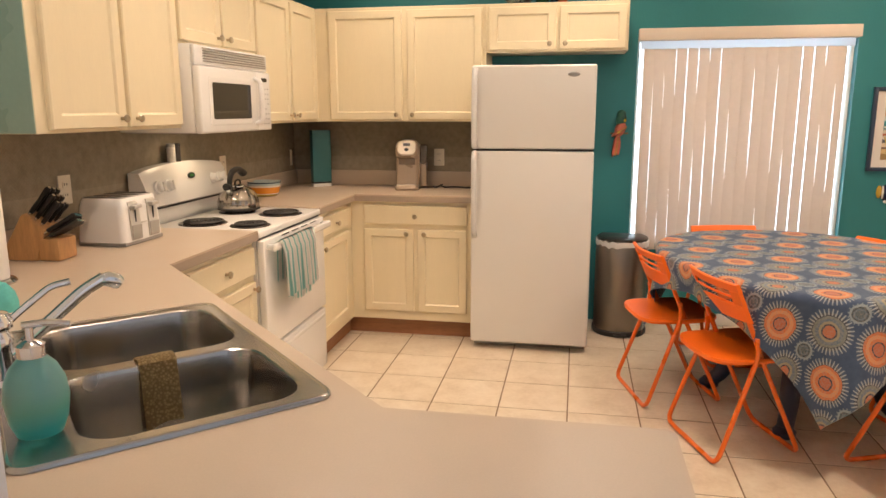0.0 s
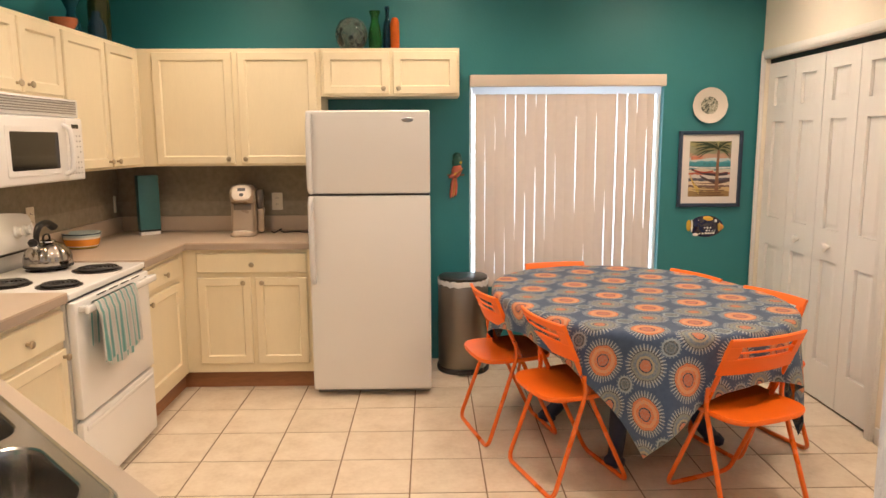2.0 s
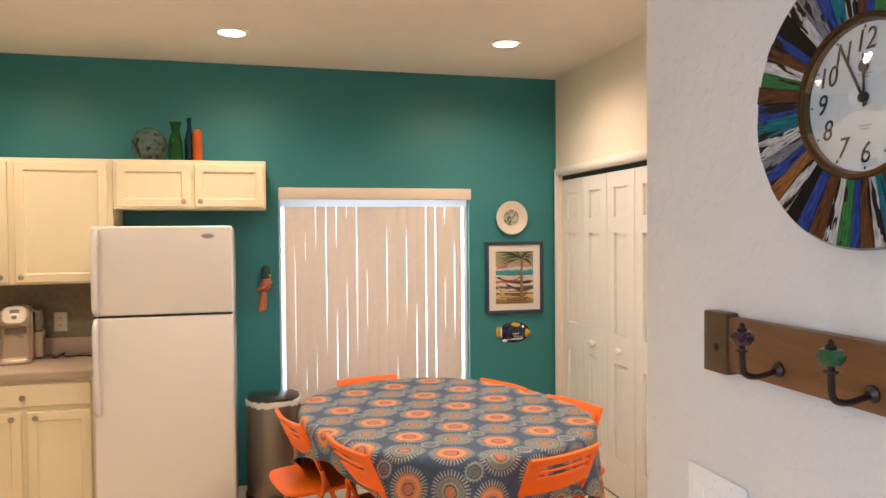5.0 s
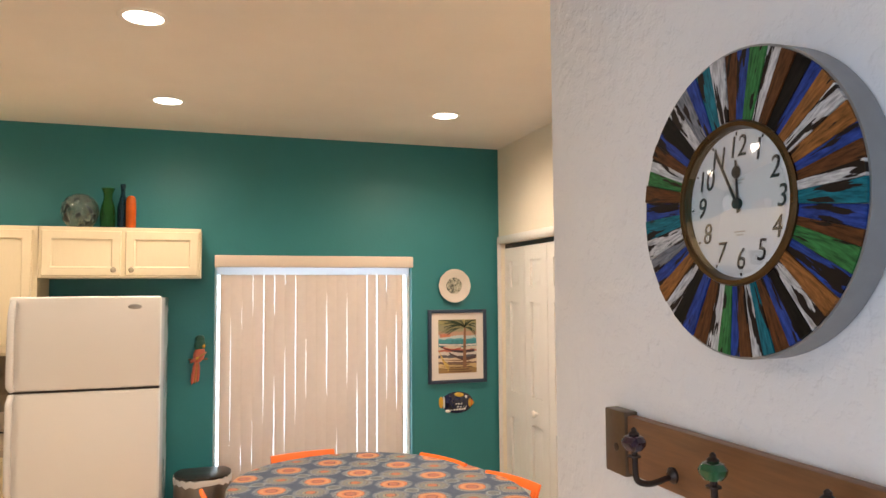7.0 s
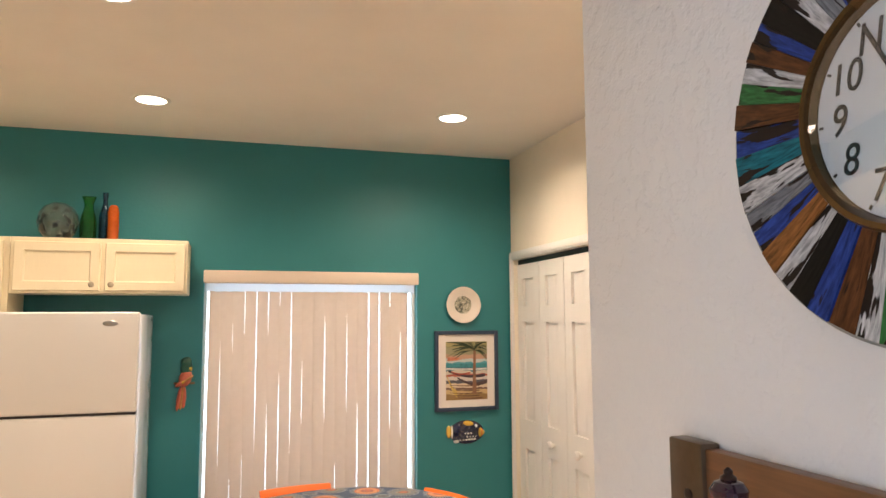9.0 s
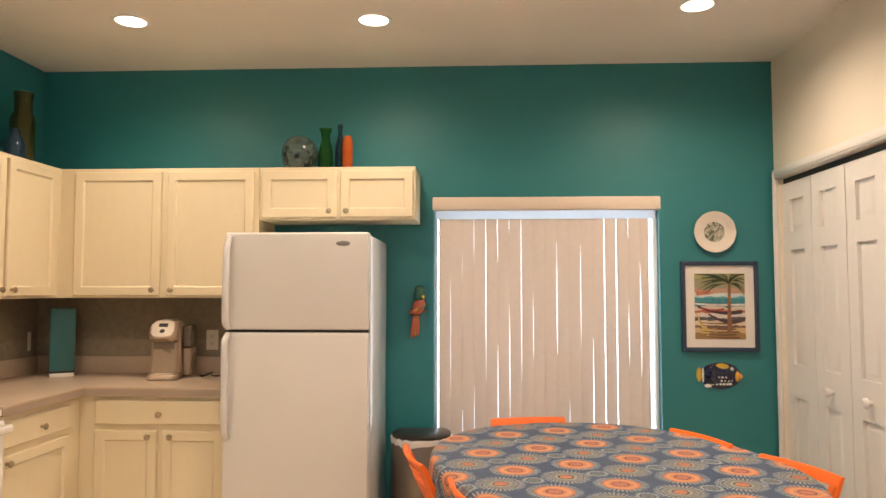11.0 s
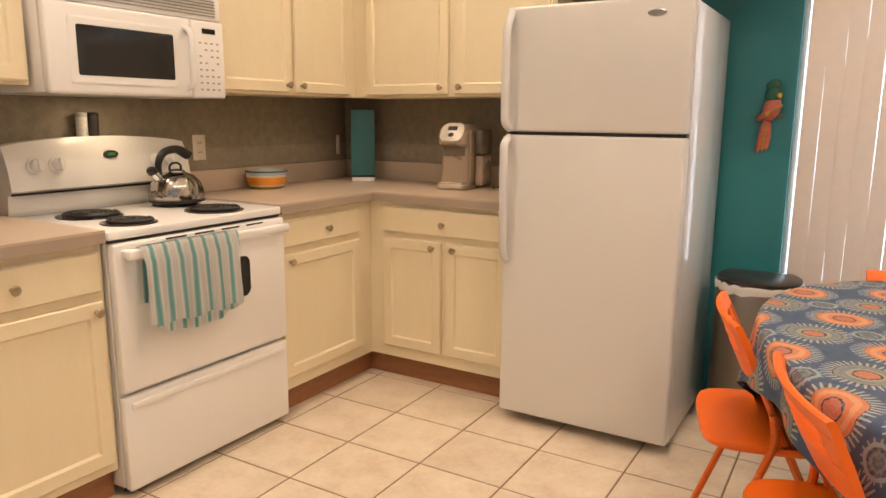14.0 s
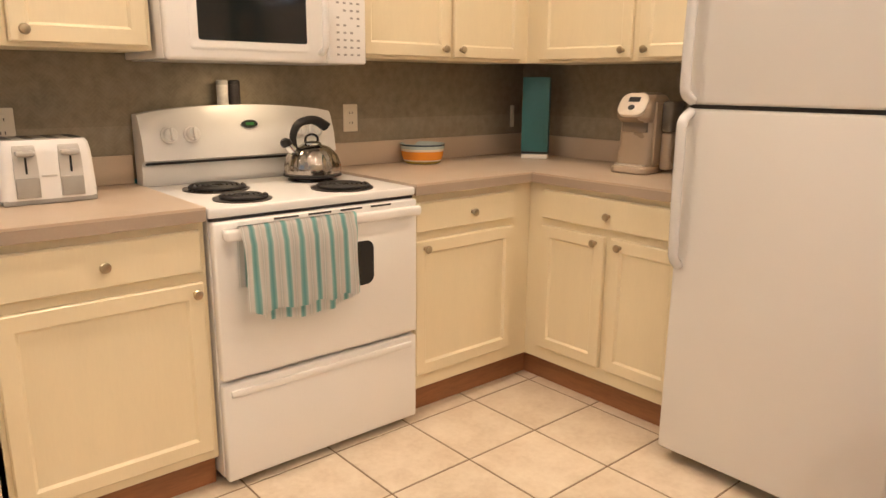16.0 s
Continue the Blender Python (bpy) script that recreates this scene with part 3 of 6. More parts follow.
rings(_b, [[(x, y, z) for x, z in rrect(0.438, 0.668, 0.262 - k, 0.155 - k, 0.03)] for k, y in ((0, -0.037), (0.0, -0.0395), (0.006, -0.0395))])
part("oven_window", _b, DARK_GLASS, _door, "dark oven window")
_b = B()
box(_b, 0.02, W - 0.02, -0.088, -0.064, 0.816, 0.852, 0.011, 4)
for _x in (0.03, W - 0.06): box(_b, _x, _x + 0.03, -0.07, -0.036, 0.822, 0.848, 0.006)
part("handle", _b, APPLIANCE, _door)
for _x in (0.20, 0.32, 0.44, 0.56): part("vent_slot", boxed(_x, _x + 0.085, -0.0385, -0.036, 0.857, 0.863), BLACK, _door)
_b = B()
box(_b, 0.006, W - 0.006, -0.034, -0.002, 0.028, 0.356, 0.007, 3)
box(_b, 0.03, W - 0.03, -0.041, -0.03, 0.312, 0.335, 0.005)
part("drawer", _b, APPLIANCE, S)
_n = 14
_b = B()
_loops = []
for _i in range(_n + 1):
    _u = _i / _n
    _top = 1.155 + 0.03 * math.sin(math.pi * _u) ** 0.7
    _x = 0.002 + (W - 0.004) * _u
    _loops.append([(_x, 0.55, 0.90), (_x, 0.535, 0.93), (_x, 0.53, 0.985), (_x, 0.50, 1.0), (_x, 0.515, 1.08), (_x, 0.535, _top - 0.02), (_x, 0.548, _top), (_x, 0.60, _top), (_x, 0.60, 0.90)])
rings(_b, _loops)
_bg = part("backguard", _b, APPLIANCE, S)
part("shadow_line", boxed(0.012, W - 0.012, 0.510, 0.530, 0.984, 0.992), BLACK, _bg)
for _x in (0.095, 0.175, W - 0.165, W - 0.09):
    _b = B()
    lathe(_b, [(0.030, 0.0), (0.030, 0.006), (0.024, 0.010), (0.022, 0.026), (0.018, 0.030)], 24)
    box(_b, -0.005, 0.005, -0.022, 0.022, 0.026, 0.040, 0.003)
    part("control_knob", _b, APPLIANCE, _bg, "white control knob", pose(_x, 0.512, 1.085, 80))
_b = B()
rings(_b, [[(0.40 + (0.032 - k) * math.cos(a * math.pi / 12), (0.015 - k) * math.sin(a * math.pi / 12), z) for a in range(24)] for k, z in ((0, 0), (0, 0.003), (0.004, 0.004))])
for _v in _b.verts: _v.co.x -= 0.40
_bd = part("badge", _b, surf("dark_badge", (0.02, 0.022, 0.02), 0.4), _bg, "dark oval badge", pose(0.40, 0.519, 1.115, 80))
part("badge_mark", boxed(-0.016, 0.016, -0.005, 0.005, 0.0038, 0.0046), surf("green_badge_print", (0.04, 0.22, 0.05), 0.4), _bd, "small green print")
part("crest_line", tube(B(), [(0.40 + 0.17 * u, 0.5285 + 0.012 * (1 - u * u), 1.143 - 0.016 * u * u) for u in [k / 8 - 1 for k in range(17)]], 0.0012, 6), GREY_PLASTIC, _bg)
_PAN = surf("burnt_drip_pan", (0.06, 0.05, 0.045), 0.3, metal=0.6, vary=0.3)
_COIL = surf("black_coil", (0.02, 0.018, 0.017), 0.55, vary=0.3)
for _x, _y, _r in ((0.185, 0.35, 0.098), (0.165, 0.10, 0.078), (0.545, 0.115, 0.096), (0.575, 0.37, 0.078)):
    _b = B()
    lathe(_b, [(_r + 0.014, 0.9075), (_r + 0.014, 0.912), (_r + 0.004, 0.913), (_r - 0.012, 0.909), (0.02, 0.9085)], 36, (_x, _y, 0))
    _pan = part("drip_pan", _b, _PAN, S, "dark drip pan")
    _b = B()
    _t = int(_r / 0.0165)
    _sp = []
    for _i in range(_t * 20 + 1):
        _a = 2 * math.pi * _i / 20
        _q = 0.014 + (_r - 0.016) * _i / (_t * 20)
        _sp.append((_x + _q * math.cos(_a), _y + _q * math.sin(_a), 0.918))
    tube(_b, _sp, 0.006, 6)
    part("coil", _b, _COIL, _pan, "black spiral heating coil")

# striped towel on the oven handle
_m, _nt, _p = nodes_of("striped_towel")
_sep = _nt.nodes.new("ShaderNodeSeparateXYZ")
_nt.links.new(object_co(_nt), _sep.inputs[0])
_w = math_node(_nt, "PINGPONG", math_node(_nt, "ADD", _sep.outputs[0], 2.0), 0.0262)
_c = ramp_node(_nt, math_node(_nt, "MULTIPLY", _w, 1 / 0.0262), [(0.0, (0.21, 0.53, 0.52)), (0.28, (0.42, 0.66, 0.63)), (0.40, (0.92, 0.90, 0.87)), (0.84, (0.80, 0.78, 0.74)), (0.90, (0.66, 0.71, 0.68)), (0.96, (0.92, 0.90, 0.87))])
_nt.links.new(_c, _p.inputs["Base Color"])
_p.inputs["Roughness"].default_value = 0.95
bump_to(_nt, _p, noise_node(_nt, object_co(_nt), 500, 2), 0.5, 0.002)
TOWEL = _m
def hung_towel():
    """A towel folded in two over the bar: the front layer ends above the fringed inner one."""
    bm = B()
    nx, back = 64, [(0.014, -0.17), (0.013, -0.09), (0.012, -0.03), (0.009, 0.006), (-0.004, 0.024), (-0.016, 0.024)]
    for w, x0, drop, out, amp, wob in ((0.405, 0.0, 0.236, -0.036, 0.0085, 0.006), (0.372, 0.014, 0.246, -0.026, 0.0050, 0.004)):
        front = [(-0.024, 0.014), (-0.029, -0.01)] + [(out - 0.003 * k / 9, -0.03 - (drop - 0.03) * k / 9) for k in range(10)]
        line = (back if out < -0.03 else [(-0.012, 0.005)]) + front
        grid = []
        for i in range(nx + 1):
            u = i / nx - 0.5
            row = []
            for y, z in line:
                k = max(0.0, min(1.0, (0.02 - z) / 0.22))
                fold = math.sin(31 * u + 0.5) * 0.6 + math.sin(53 * u + 2.1) * 0.4
                pinch = 1 - 0.035 * math.sin(math.pi * k)
                hem = wob * math.sin(23 * u) * k ** 4 - (0.02 if out < -0.03 else 0.15) * (0.25 - u * u) * k ** 3
                side = -1 if y < 0 else 0.25
                row.append(bm.verts.new((x0 + u * w * pinch + 0.010 * k * math.sin(9 * u + 1), y + side * amp * k * (fold + 0.9), z + hem)))
            grid.append(row)
        for a, b in zip(grid, grid[1:]):
            for j in range(len(line) - 1): bm.faces.new((a[j], b[j], b[j + 1], a[j + 1]))
    bmesh.ops.solidify(bm, geom=list(bm.faces), thickness=0.003)
    return bm


solid("dish_towel", hung_towel(), TOWEL, "white and aqua striped towel hung on the oven handle", "towel", pose(-1.32, 3.012, 0, 0, 0, 90) @ pose(0.263, -0.072, 0.836))

# ---- microwave ----
M = thing("microwave", pose(-1.555, 3.016, 1.333, 0, 0, 90) @ Matrix.Diagonal((0.974, 1, 0.965, 1)), "white over-the-range microwave with a dark window", "microwave")
MW, MH = 0.746, 0.397
part("body", boxed(0, MW, 0.02, 0.385, 0.004, MH, 0.006), APPLIANCE, M)
part("underside", boxed(0.02, MW - 0.02, 0.03, 0.37, 0.0, 0.005), GREY_PLASTIC, M, "grey underside with filters")
_b = B()
box(_b, 0.0, MW, 0.0, 0.02, 0.306, MH - 0.002, 0.008, 3)
_g = part("vent_panel", _b, APPLIANCE, M)
for _i in range(6): part("vent_louver", boxed(0.07, MW - 0.03, -0.004, 0.004, 0.322 + _i * 0.0115, 0.3265 + _i * 0.0115, 0.001), surf("louver_shadow", (0.30, 0.28, 0.25), 0.5) if _i == 0 else bpy.data.materials["louver_shadow"], _g)
_b = B()
box(_b, 0.0, 0.578, -0.018, 0.02, 0.0, 0.302, 0.012, 4)
_d = part("door", _b, APPLIANCE, M)
_b = B()
rings(_b, [[(x, y, z) for x, z in rrect(0.29, 0.147, 0.43 - k, 0.225 - k, 0.012)] for k, y in ((0, -0.017), (0, -0.0195), (0.012, -0.0215), (0.018, -0.0215))])
part("window_frame", _b, APPLIANCE, _d)
_b = B()
rings(_b, [[(x, y, z) for x, z in rrect(0.296, 0.148, 0.388 - k, 0.168 - k, 0.008)] for k, y in ((0, -0.0205), (0, -0.0225), (0.004, -0.0225))])
part("window", _b, DARK_GLASS, _d, "dark glossy window")
_b = B()
tube(_b, arc([(0.548, -0.016, 0.035), (0.548, -0.052, 0.05), (0.548, -0.056, 0.15), (0.548, -0.052, 0.25), (0.548, -0.016, 0.268)], 0.04), 0.012, 12)
part("handle", _b, APPLIANCE, _d)
_b = B()
box(_b, 0.582, MW, -0.014, 0.02, 0.0, 0.302, 0.009, 3)
_c = part("control_panel", _b, APPLIANCE, M)
part("display", boxed(0.635, 0.70, -0.016, -0.013, 0.252, 0.272), DARK_GLASS, _c, "dark digital display")
_BTN = surf("grey_button_print", (0.34, 0.33, 0.32), 0.5)
for _i in range(8):
    for _j in range(4):
        if (_i + _j) % 7 == 6: continue
        part("button", boxed(0.617 + _j * 0.029, 0.629 + _j * 0.029, -0.0148, -0.0135, 0.030 + _i * 0.026, 0.037 + _i * 0.026), _BTN, _c)

# ---- refrigerator ----
R = thing("refrigerator", pose(-0.541, 4.252, 0), "white top-freezer refrigerator with textured doors", "refrigerator")
RW = 0.70
_b = B()
box(_b, 0.006, RW - 0.003, 0.072, 0.70, 0.03, 1.672, 0.006)
part("cabinet", _b, FRIDGE_SIDE, R)
part("gasket", boxed(0.012, RW - 0.012, 0.062, 0.073, 0.07, 1.665), GREY_PLASTIC, R)
for _n, _z0, _z1 in (("freezer_door", 1.213, 1.682), ("fridge_door", 0.045, 1.200)):
    _b = B()
    box(_b, 0.0, RW, 0.0, 0.063, _z0, _z1, 0.012, 4)
    _d = part(_n, _b, FRIDGE_SKIN, R)
    _h = B()
    if _n == "freezer_door": _pts = [(0.022, -0.002, 1.225), (0.022, -0.048, 1.245), (0.022, -0.05, 1.40), (0.022, -0.042, 1.60), (0.022, -0.002, 1.66)]
    else: _pts = [(0.022, -0.002, 0.70), (0.022, -0.036, 0.73), (0.022, -0.046, 0.95), (0.022, -0.05, 1.165), (0.022, -0.002, 1.19)]
    tube(_h, arc(_pts, 0.05, 6), 0.016, 12)
    part("handle", _h, FRIDGE_SIDE, _d, "smooth white door handle")
    if _n == "freezer_door":
        _o = B()
        rings(_o, [[(0.034 * math.cos(a * math.pi / 12) * k, 0.0135 * math.sin(a * math.pi / 12) * k, z) for a in range(24)] for k, z in ((1, 0), (1, 0.003), (0.85, 0.005))])
        part("badge", _o, surf("silver_badge", (0.42, 0.41, 0.40), 0.3, metal=0.9), _d, "silver oval badge", pose(0.575, 0.0, 1.628, 90))
part("base_grille", boxed(0.012, RW - 0.012, 0.10, 0.12, 0.0, 0.03), GREY_PLASTIC, R, "dark base grille")
part("seam", boxed(0.004, RW - 0.004, 0.02, 0.066, 1.199, 1.214), BLACK, R, "dark gap between the doors")

# ---- vertical blinds ----
_m, _nt, _p = nodes_of("vinyl_slat")
_n1 = noise_node(_nt, object_co(_nt), 30, 3)
_nt.links.new(ramp_node(_nt, _n1, [(0.3, (0.63, 0.53, 0.435)), (0.7, (0.655, 0.555, 0.455))]), _p.inputs["Base Color"])
_p.inputs["Roughness"].default_value = 0.5
_tr = _nt.nodes.new("ShaderNodeBsdfTranslucent")
_tr.inputs[0].default_value = (0.75, 0.70, 0.66, 1)
_mx = _nt.nodes.new("ShaderNodeMixShader")
_mx.inputs[0].default_value = 0.035
_nt.links.new(_p.outputs[0], _mx.inputs[1]); _nt.links.new(_tr.outputs[0], _mx.inputs[2])
_nt.links.new(_mx.outputs[0], _nt.nodes["Material Output"].inputs[0])
SLAT = _m
_v = thing("vertical_blind", pose(0.44, 4.935, 0.52), "closed cream vertical blind with thin gaps of daylight", "blind")
part("valance", boxed(-0.016, 1.269, -0.04, 0.058, 1.338, 1.412, 0.006), BLIND, _v, "cream valance box")
# milky strip added to imitate the daylight glow on the slat tops
GLOW_BAND, _nt, _p = nodes_of("milky_glow_band")
_p.inputs["Base Color"].default_value = (0.78, 0.78, 0.78, 1)
_p.inputs["Roughness"].default_value = 0.4
_tr, _mx = _nt.nodes.new("ShaderNodeBsdfTranslucent"), _nt.nodes.new("ShaderNodeMixShader")
_tr.inputs[0].default_value = (0.9, 0.92, 0.95, 1)
_mx.inputs[0].default_value = 0.75
_nt.links.new(_p.outputs[0], _mx.inputs[1]); _nt.links.new(_tr.outputs[0], _mx.inputs[2])
_nt.links.new(_mx.outputs[0], _nt.nodes["Material Output"].inputs[0])
part("glow_band", boxed(0.0, 1.25, 0.010, 0.013, 1.289, 1.339), GLOW_BAND, _v, "added milky strip imitating the daylight glow on the slat tops")
# gaps of daylight beside each slat: (from, to, width in mm), metres down from the milky strip
GAPS = {1: ((0.08, 1.26, 2.4),), 2: ((0.09, 0.44, 1.2), (0.97, 1.6, 3)), 3: ((-0.2, 0.36, 2.2), (0.77, 1.5, 1.4)), 4: ((-0.4, 1.09, 3.8),),
        5: ((-0.3, 0.33, 3.4), (0.56, 1.6, 3.8)), 6: ((-0.1, 0.12, 2), (0.38, 1.25, 3.4)), 7: ((-0.3, 1.08, 3.4),), 8: ((0.34, 0.9, 1.6),),
        10: ((0.06, 0.84, 3.4),), 11: ((0.93, 1.7, 2.8),), 12: ((0.05, 0.82, 2.2),), 13: ((0.6, 1.6, 3.6),), 14: ((-1, 2.2, 4.8),),
        15: ((-1, 2.2, 5.4),), 16: ((-0.2, 0.14, 2.4), (0.44, 0.88, 2.2)), 17: ((0.2, 0.93, 2.4),)}
JOINT0, PITCH, NSLAT, SLAT_TOP = 0.0855, 0.06727, 18, 1.291


def half_gap(k, down):
    """Half the opening between slat k - 1 and slat k, negative where they overlap."""
    if k == 0 or k == NSLAT: return 0.0
    for d0, d1, mm in GAPS.get(k, ()):
        if d0 < down < d1: return -0.0015 + (0.0015 + mm * 0.00034) * math.sin(math.pi * (down - d0) / (d1 - d0)) ** 0.6
    return -0.003


_rng = random.Random(4)
for _i in range(NSLAT):
    _b = B()
    _ls = []
    _ph, _sway = _rng.uniform(0, 6), _rng.uniform(0.0004, 0.0014)
    for _j in range(33):
        _d = SLAT_TOP * _j / 32
        _xa = max(0.019, JOINT0 + (_i - 1) * PITCH) + half_gap(_i, _d)
        _xb = min(1.211, JOINT0 + _i * PITCH) - half_gap(_i + 1, _d)
        _row = []
        for _k in range(7):
            _u = _k / 6
            _row.append((_xa + (_xb - _xa) * _u, (_u - 0.5) * 0.006 - 0.002 * (1 - (2 * _u - 1) ** 2) + 0.012 + _sway * math.sin(3 * _d + _ph), SLAT_TOP - _d))
        _ls.append(_row)
    rings(_b, _ls, False, False, False)
    part("slat", _b, SLAT, _v)

# ---- stainless trash can ----
T = thing("trash_can", pose(0.372, 4.79, 0) @ Matrix.Diagonal((1, 1, 1.02, 1)), "brushed steel step trash can with a white bag", "trash can")


def dee(rx, ry, n=40, flat=0.62):
    out = []
    for i in range(n):
        a = 2 * math.pi * i / n
        y = -ry * math.sin(a)
        out.append((rx * math.copysign(abs(math.cos(a)) ** 0.75, math.cos(a)), max(-ry, min(y, ry * flat))))
    return out


_b = B()
rings(_b, [[(x * k, y * k, z) for x, y in dee(0.165, 0.165)] for k, z in ((0.97, 0.03), (1.0, 0.04), (1.0, 0.585), (0.985, 0.59))])
part("body", _b, STEEL, T)
_b = B()
rings(_b, [[(x * k, y * k, z) for x, y in dee(0.17, 0.17)] for k, z in ((1.0, 0.0), (1.02, 0.005), (1.02, 0.028), (0.98, 0.034))])
part("base", _b, BLACK, T)
_b = B()
_lo = []
for _k, _z in ((1.012, 0.578), (1.02, 0.586), (1.024, 0.596), (1.01, 0.603), (0.96, 0.60)):
    _lo.append([(x * _k, y * _k, _z + 0.006 * math.sin(9 * i * 0.31) - (0.012 * abs(math.sin(i * 0.4)) if _k == 1.012 else 0)) for i, (x, y) in enumerate(dee(0.165, 0.165))])
rings(_b, _lo, False, False)
part("bag", _b, surf("white_bag", (0.80, 0.78, 0.75), 0.35, vary=0.04, bump=0.2), T, "white plastic bin liner")
_b = B()
rings(_b, [[(x * k, y * k, z) for x, y in dee(0.165, 0.165)] for k, z in ((0.97, 0.604), (0.98, 0.607), (0.975, 0.616), (0.88, 0.624), (0.5, 0.628))])
part("lid", _b, surf("dark_steel_lid", (0.07, 0.062, 0.055), 0.35, metal=0.8), T, "dark steel lid")
_b = B()
box(_b, -0.04, 0.04, -0.205, -0.15, 0.008, 0.02, 0.004)
part("pedal", _b, BLACK, T)

# ---- table with its cloth ----
TC, TY = Vector((1.177, 3.696, 0)), 17
TA, TBb, TN, TZ = 0.662, 0.815, 2.25, 0.740
NAVY = surf("navy_painted_wood", (0.012, 0.022, 0.06), 0.4, vary=0.2)
D = thing("dining_table", pose(*TC, 0, 0, TY), "dark navy pedestal dining table under a patterned cloth", "table")


def superell(a, b, n, k=72):
    out = []
    for i in range(k):
        t = 2 * math.pi * i / k
        c, s = math.cos(t), math.sin(t)
        out.append((a * math.copysign(abs(c) ** (2 / n), c), b * math.copysign(abs(s) ** (2 / n), s)))
    return out


_b = B()
rings(_b, [[(x * k, y * k, z) for x, y in superell(TA - 0.012, TBb - 0.012, TN)] for k, z in ((0.985, TZ - 0.032), (1.0, TZ - 0.026), (1.0, TZ - 0.012), (0.985, TZ - 0.006))])
part("tabletop", _b, NAVY, D)
part("pedestal", lathe(B(), [(0.09, 0.20), (0.10, 0.26), (0.065, 0.34), (0.055, 0.45), (0.085, 0.56), (0.06, 0.63), (0.16, 0.70), (0.16, 0.709)], 28), NAVY, D)
for _k in range(4):
    _b = B()
    _pth = arc([(0.03, 0, 0.27), (0.16, 0, 0.30), (0.31, 0, 0.26), (0.36, 0, 0.10), (0.42, 0, 0.034)], 0.09, 6)
    tube(_b, _pth, 0.045, 12, taper=[1.25 - 0.45 * i / (len(_pth) - 1) for i in range(len(_pth))])
    lathe(_b, [(0.03, 0.0), (0.048, 0.012), (0.05, 0.034), (0.03, 0.056)], 16, (0.425, 0, 0))
    part("leg", _b, NAVY, D, m=pose(0, 0, 0, 0, 0, 50 + 90 * _k))


def cloth_material():
    """Medallions in two staggered sets on slate blue, laid out on the cloth's own flat coordinates in metres."""
    m, nt, p = nodes_of("medallion_cloth")
    uv = object_co(nt, "UV")
    sep = nt.nodes.new("ShaderNodeSeparateXYZ")
    nt.links.new(uv, sep.inputs[0])
    wob = noise_node(nt, uv, 22, 2)
    col = ramp_node(nt, noise_node(nt, uv, 30, 5), [(0.3, (0.055, 0.095, 0.18)), (0.7, (0.08, 0.13, 0.23))])
    P, Q = 0.255, 0.295

    def local(offset, size, axis):
        s = math_node(nt, "MODULO", math_node(nt, "ADD", sep.outputs[axis], offset + size * 40.5), size)
        return math_node(nt, "SUBTRACT", s, size / 2)

    WHITE, PALE, GREY = (0.55, 0.60, 0.62), (0.34, 0.42, 0.47), (0.17, 0.23, 0.29)
    OR, CORAL, INKY = (0.78, 0.22, 0.07), (0.60, 0.17, 0.09), (0.022, 0.032, 0.07)
    sets = [(0.363, 0.302, 0.098, 38, [(0.0, CORAL), (0.25, INKY), (0.30, OR), (0.42, (0.85, 0.38, 0.17)), (0.56, OR), (0.67, INKY)], WHITE),
            (0.363 + P / 2, 0.302 + Q / 2, 0.092, 34, [(0.0, (0.66, 0.19, 0.08)), (0.25, INKY), (0.31, (0.42, 0.36, 0.24)), (0.42, GREY), (0.55, (0.24, 0.27, 0.25)), (0.66, INKY)], WHITE),
            (0.363, 0.302 + Q / 2, 0.046, 16, [(0.0, (0.10, 0.14, 0.17)), (0.30, GREY), (0.45, (0.06, 0.09, 0.12)), (0.62, PALE), (0.8, GREY)], PALE)]
    for ox, oy, R, spikes, stops, tip in sets:
        lx, ly = local(ox, P, 0), local(oy, Q, 1)
        r = math_node(nt, "SQRT", math_node(nt, "ADD", math_node(nt, "MULTIPLY", lx, lx), math_node(nt, "MULTIPLY", ly, ly)))
        r = math_node(nt, "ADD", r, math_node(nt, "MULTIPLY", math_node(nt, "SUBTRACT", wob, 0.5), 0.016))
        rel = math_node(nt, "MULTIPLY", r, 1 / R)
        ang = math_node(nt, "ARCTAN2", ly, lx)
        sp = math_node(nt, "GREATER_THAN", math_node(nt, "SINE", math_node(nt, "MULTIPLY", ang, float(spikes))), math_node(nt, "MULTIPLY", math_node(nt, "SUBTRACT", rel, 0.73), 3.6))
        edge = math_node(nt, "MULTIPLY", math_node(nt, "GREATER_THAN", rel, 0.69), math_node(nt, "LESS_THAN", rel, 0.96))
        inner = ramp_node(nt, rel, stops, True)
        stroke = noise_node(nt, uv, 120, 2)
        inner = mix_node(nt, ramp_node(nt, stroke, [(0.40, 0.0), (0.72, 0.55)]), inner, (0.45, 0.42, 0.38))
        col = mix_node(nt, math_node(nt, "LESS_THAN", rel, 0.80), col, inner)
        col = mix_node(nt, math_node(nt, "MULTIPLY", edge, math_node(nt, "ADD", math_node(nt, "MULTIPLY", sp, 0.72), 0.04)), col, tip)
    nt.links.new(mix_node(nt, 0.26, col, (0.0, 0.0, 0.0)), p.inputs["Base Color"])
    p.inputs["Roughness"].default_value = 0.75
    bump_to(nt, p, noise_node(nt, uv, 700, 2), 0.3, 0.001)
    return m


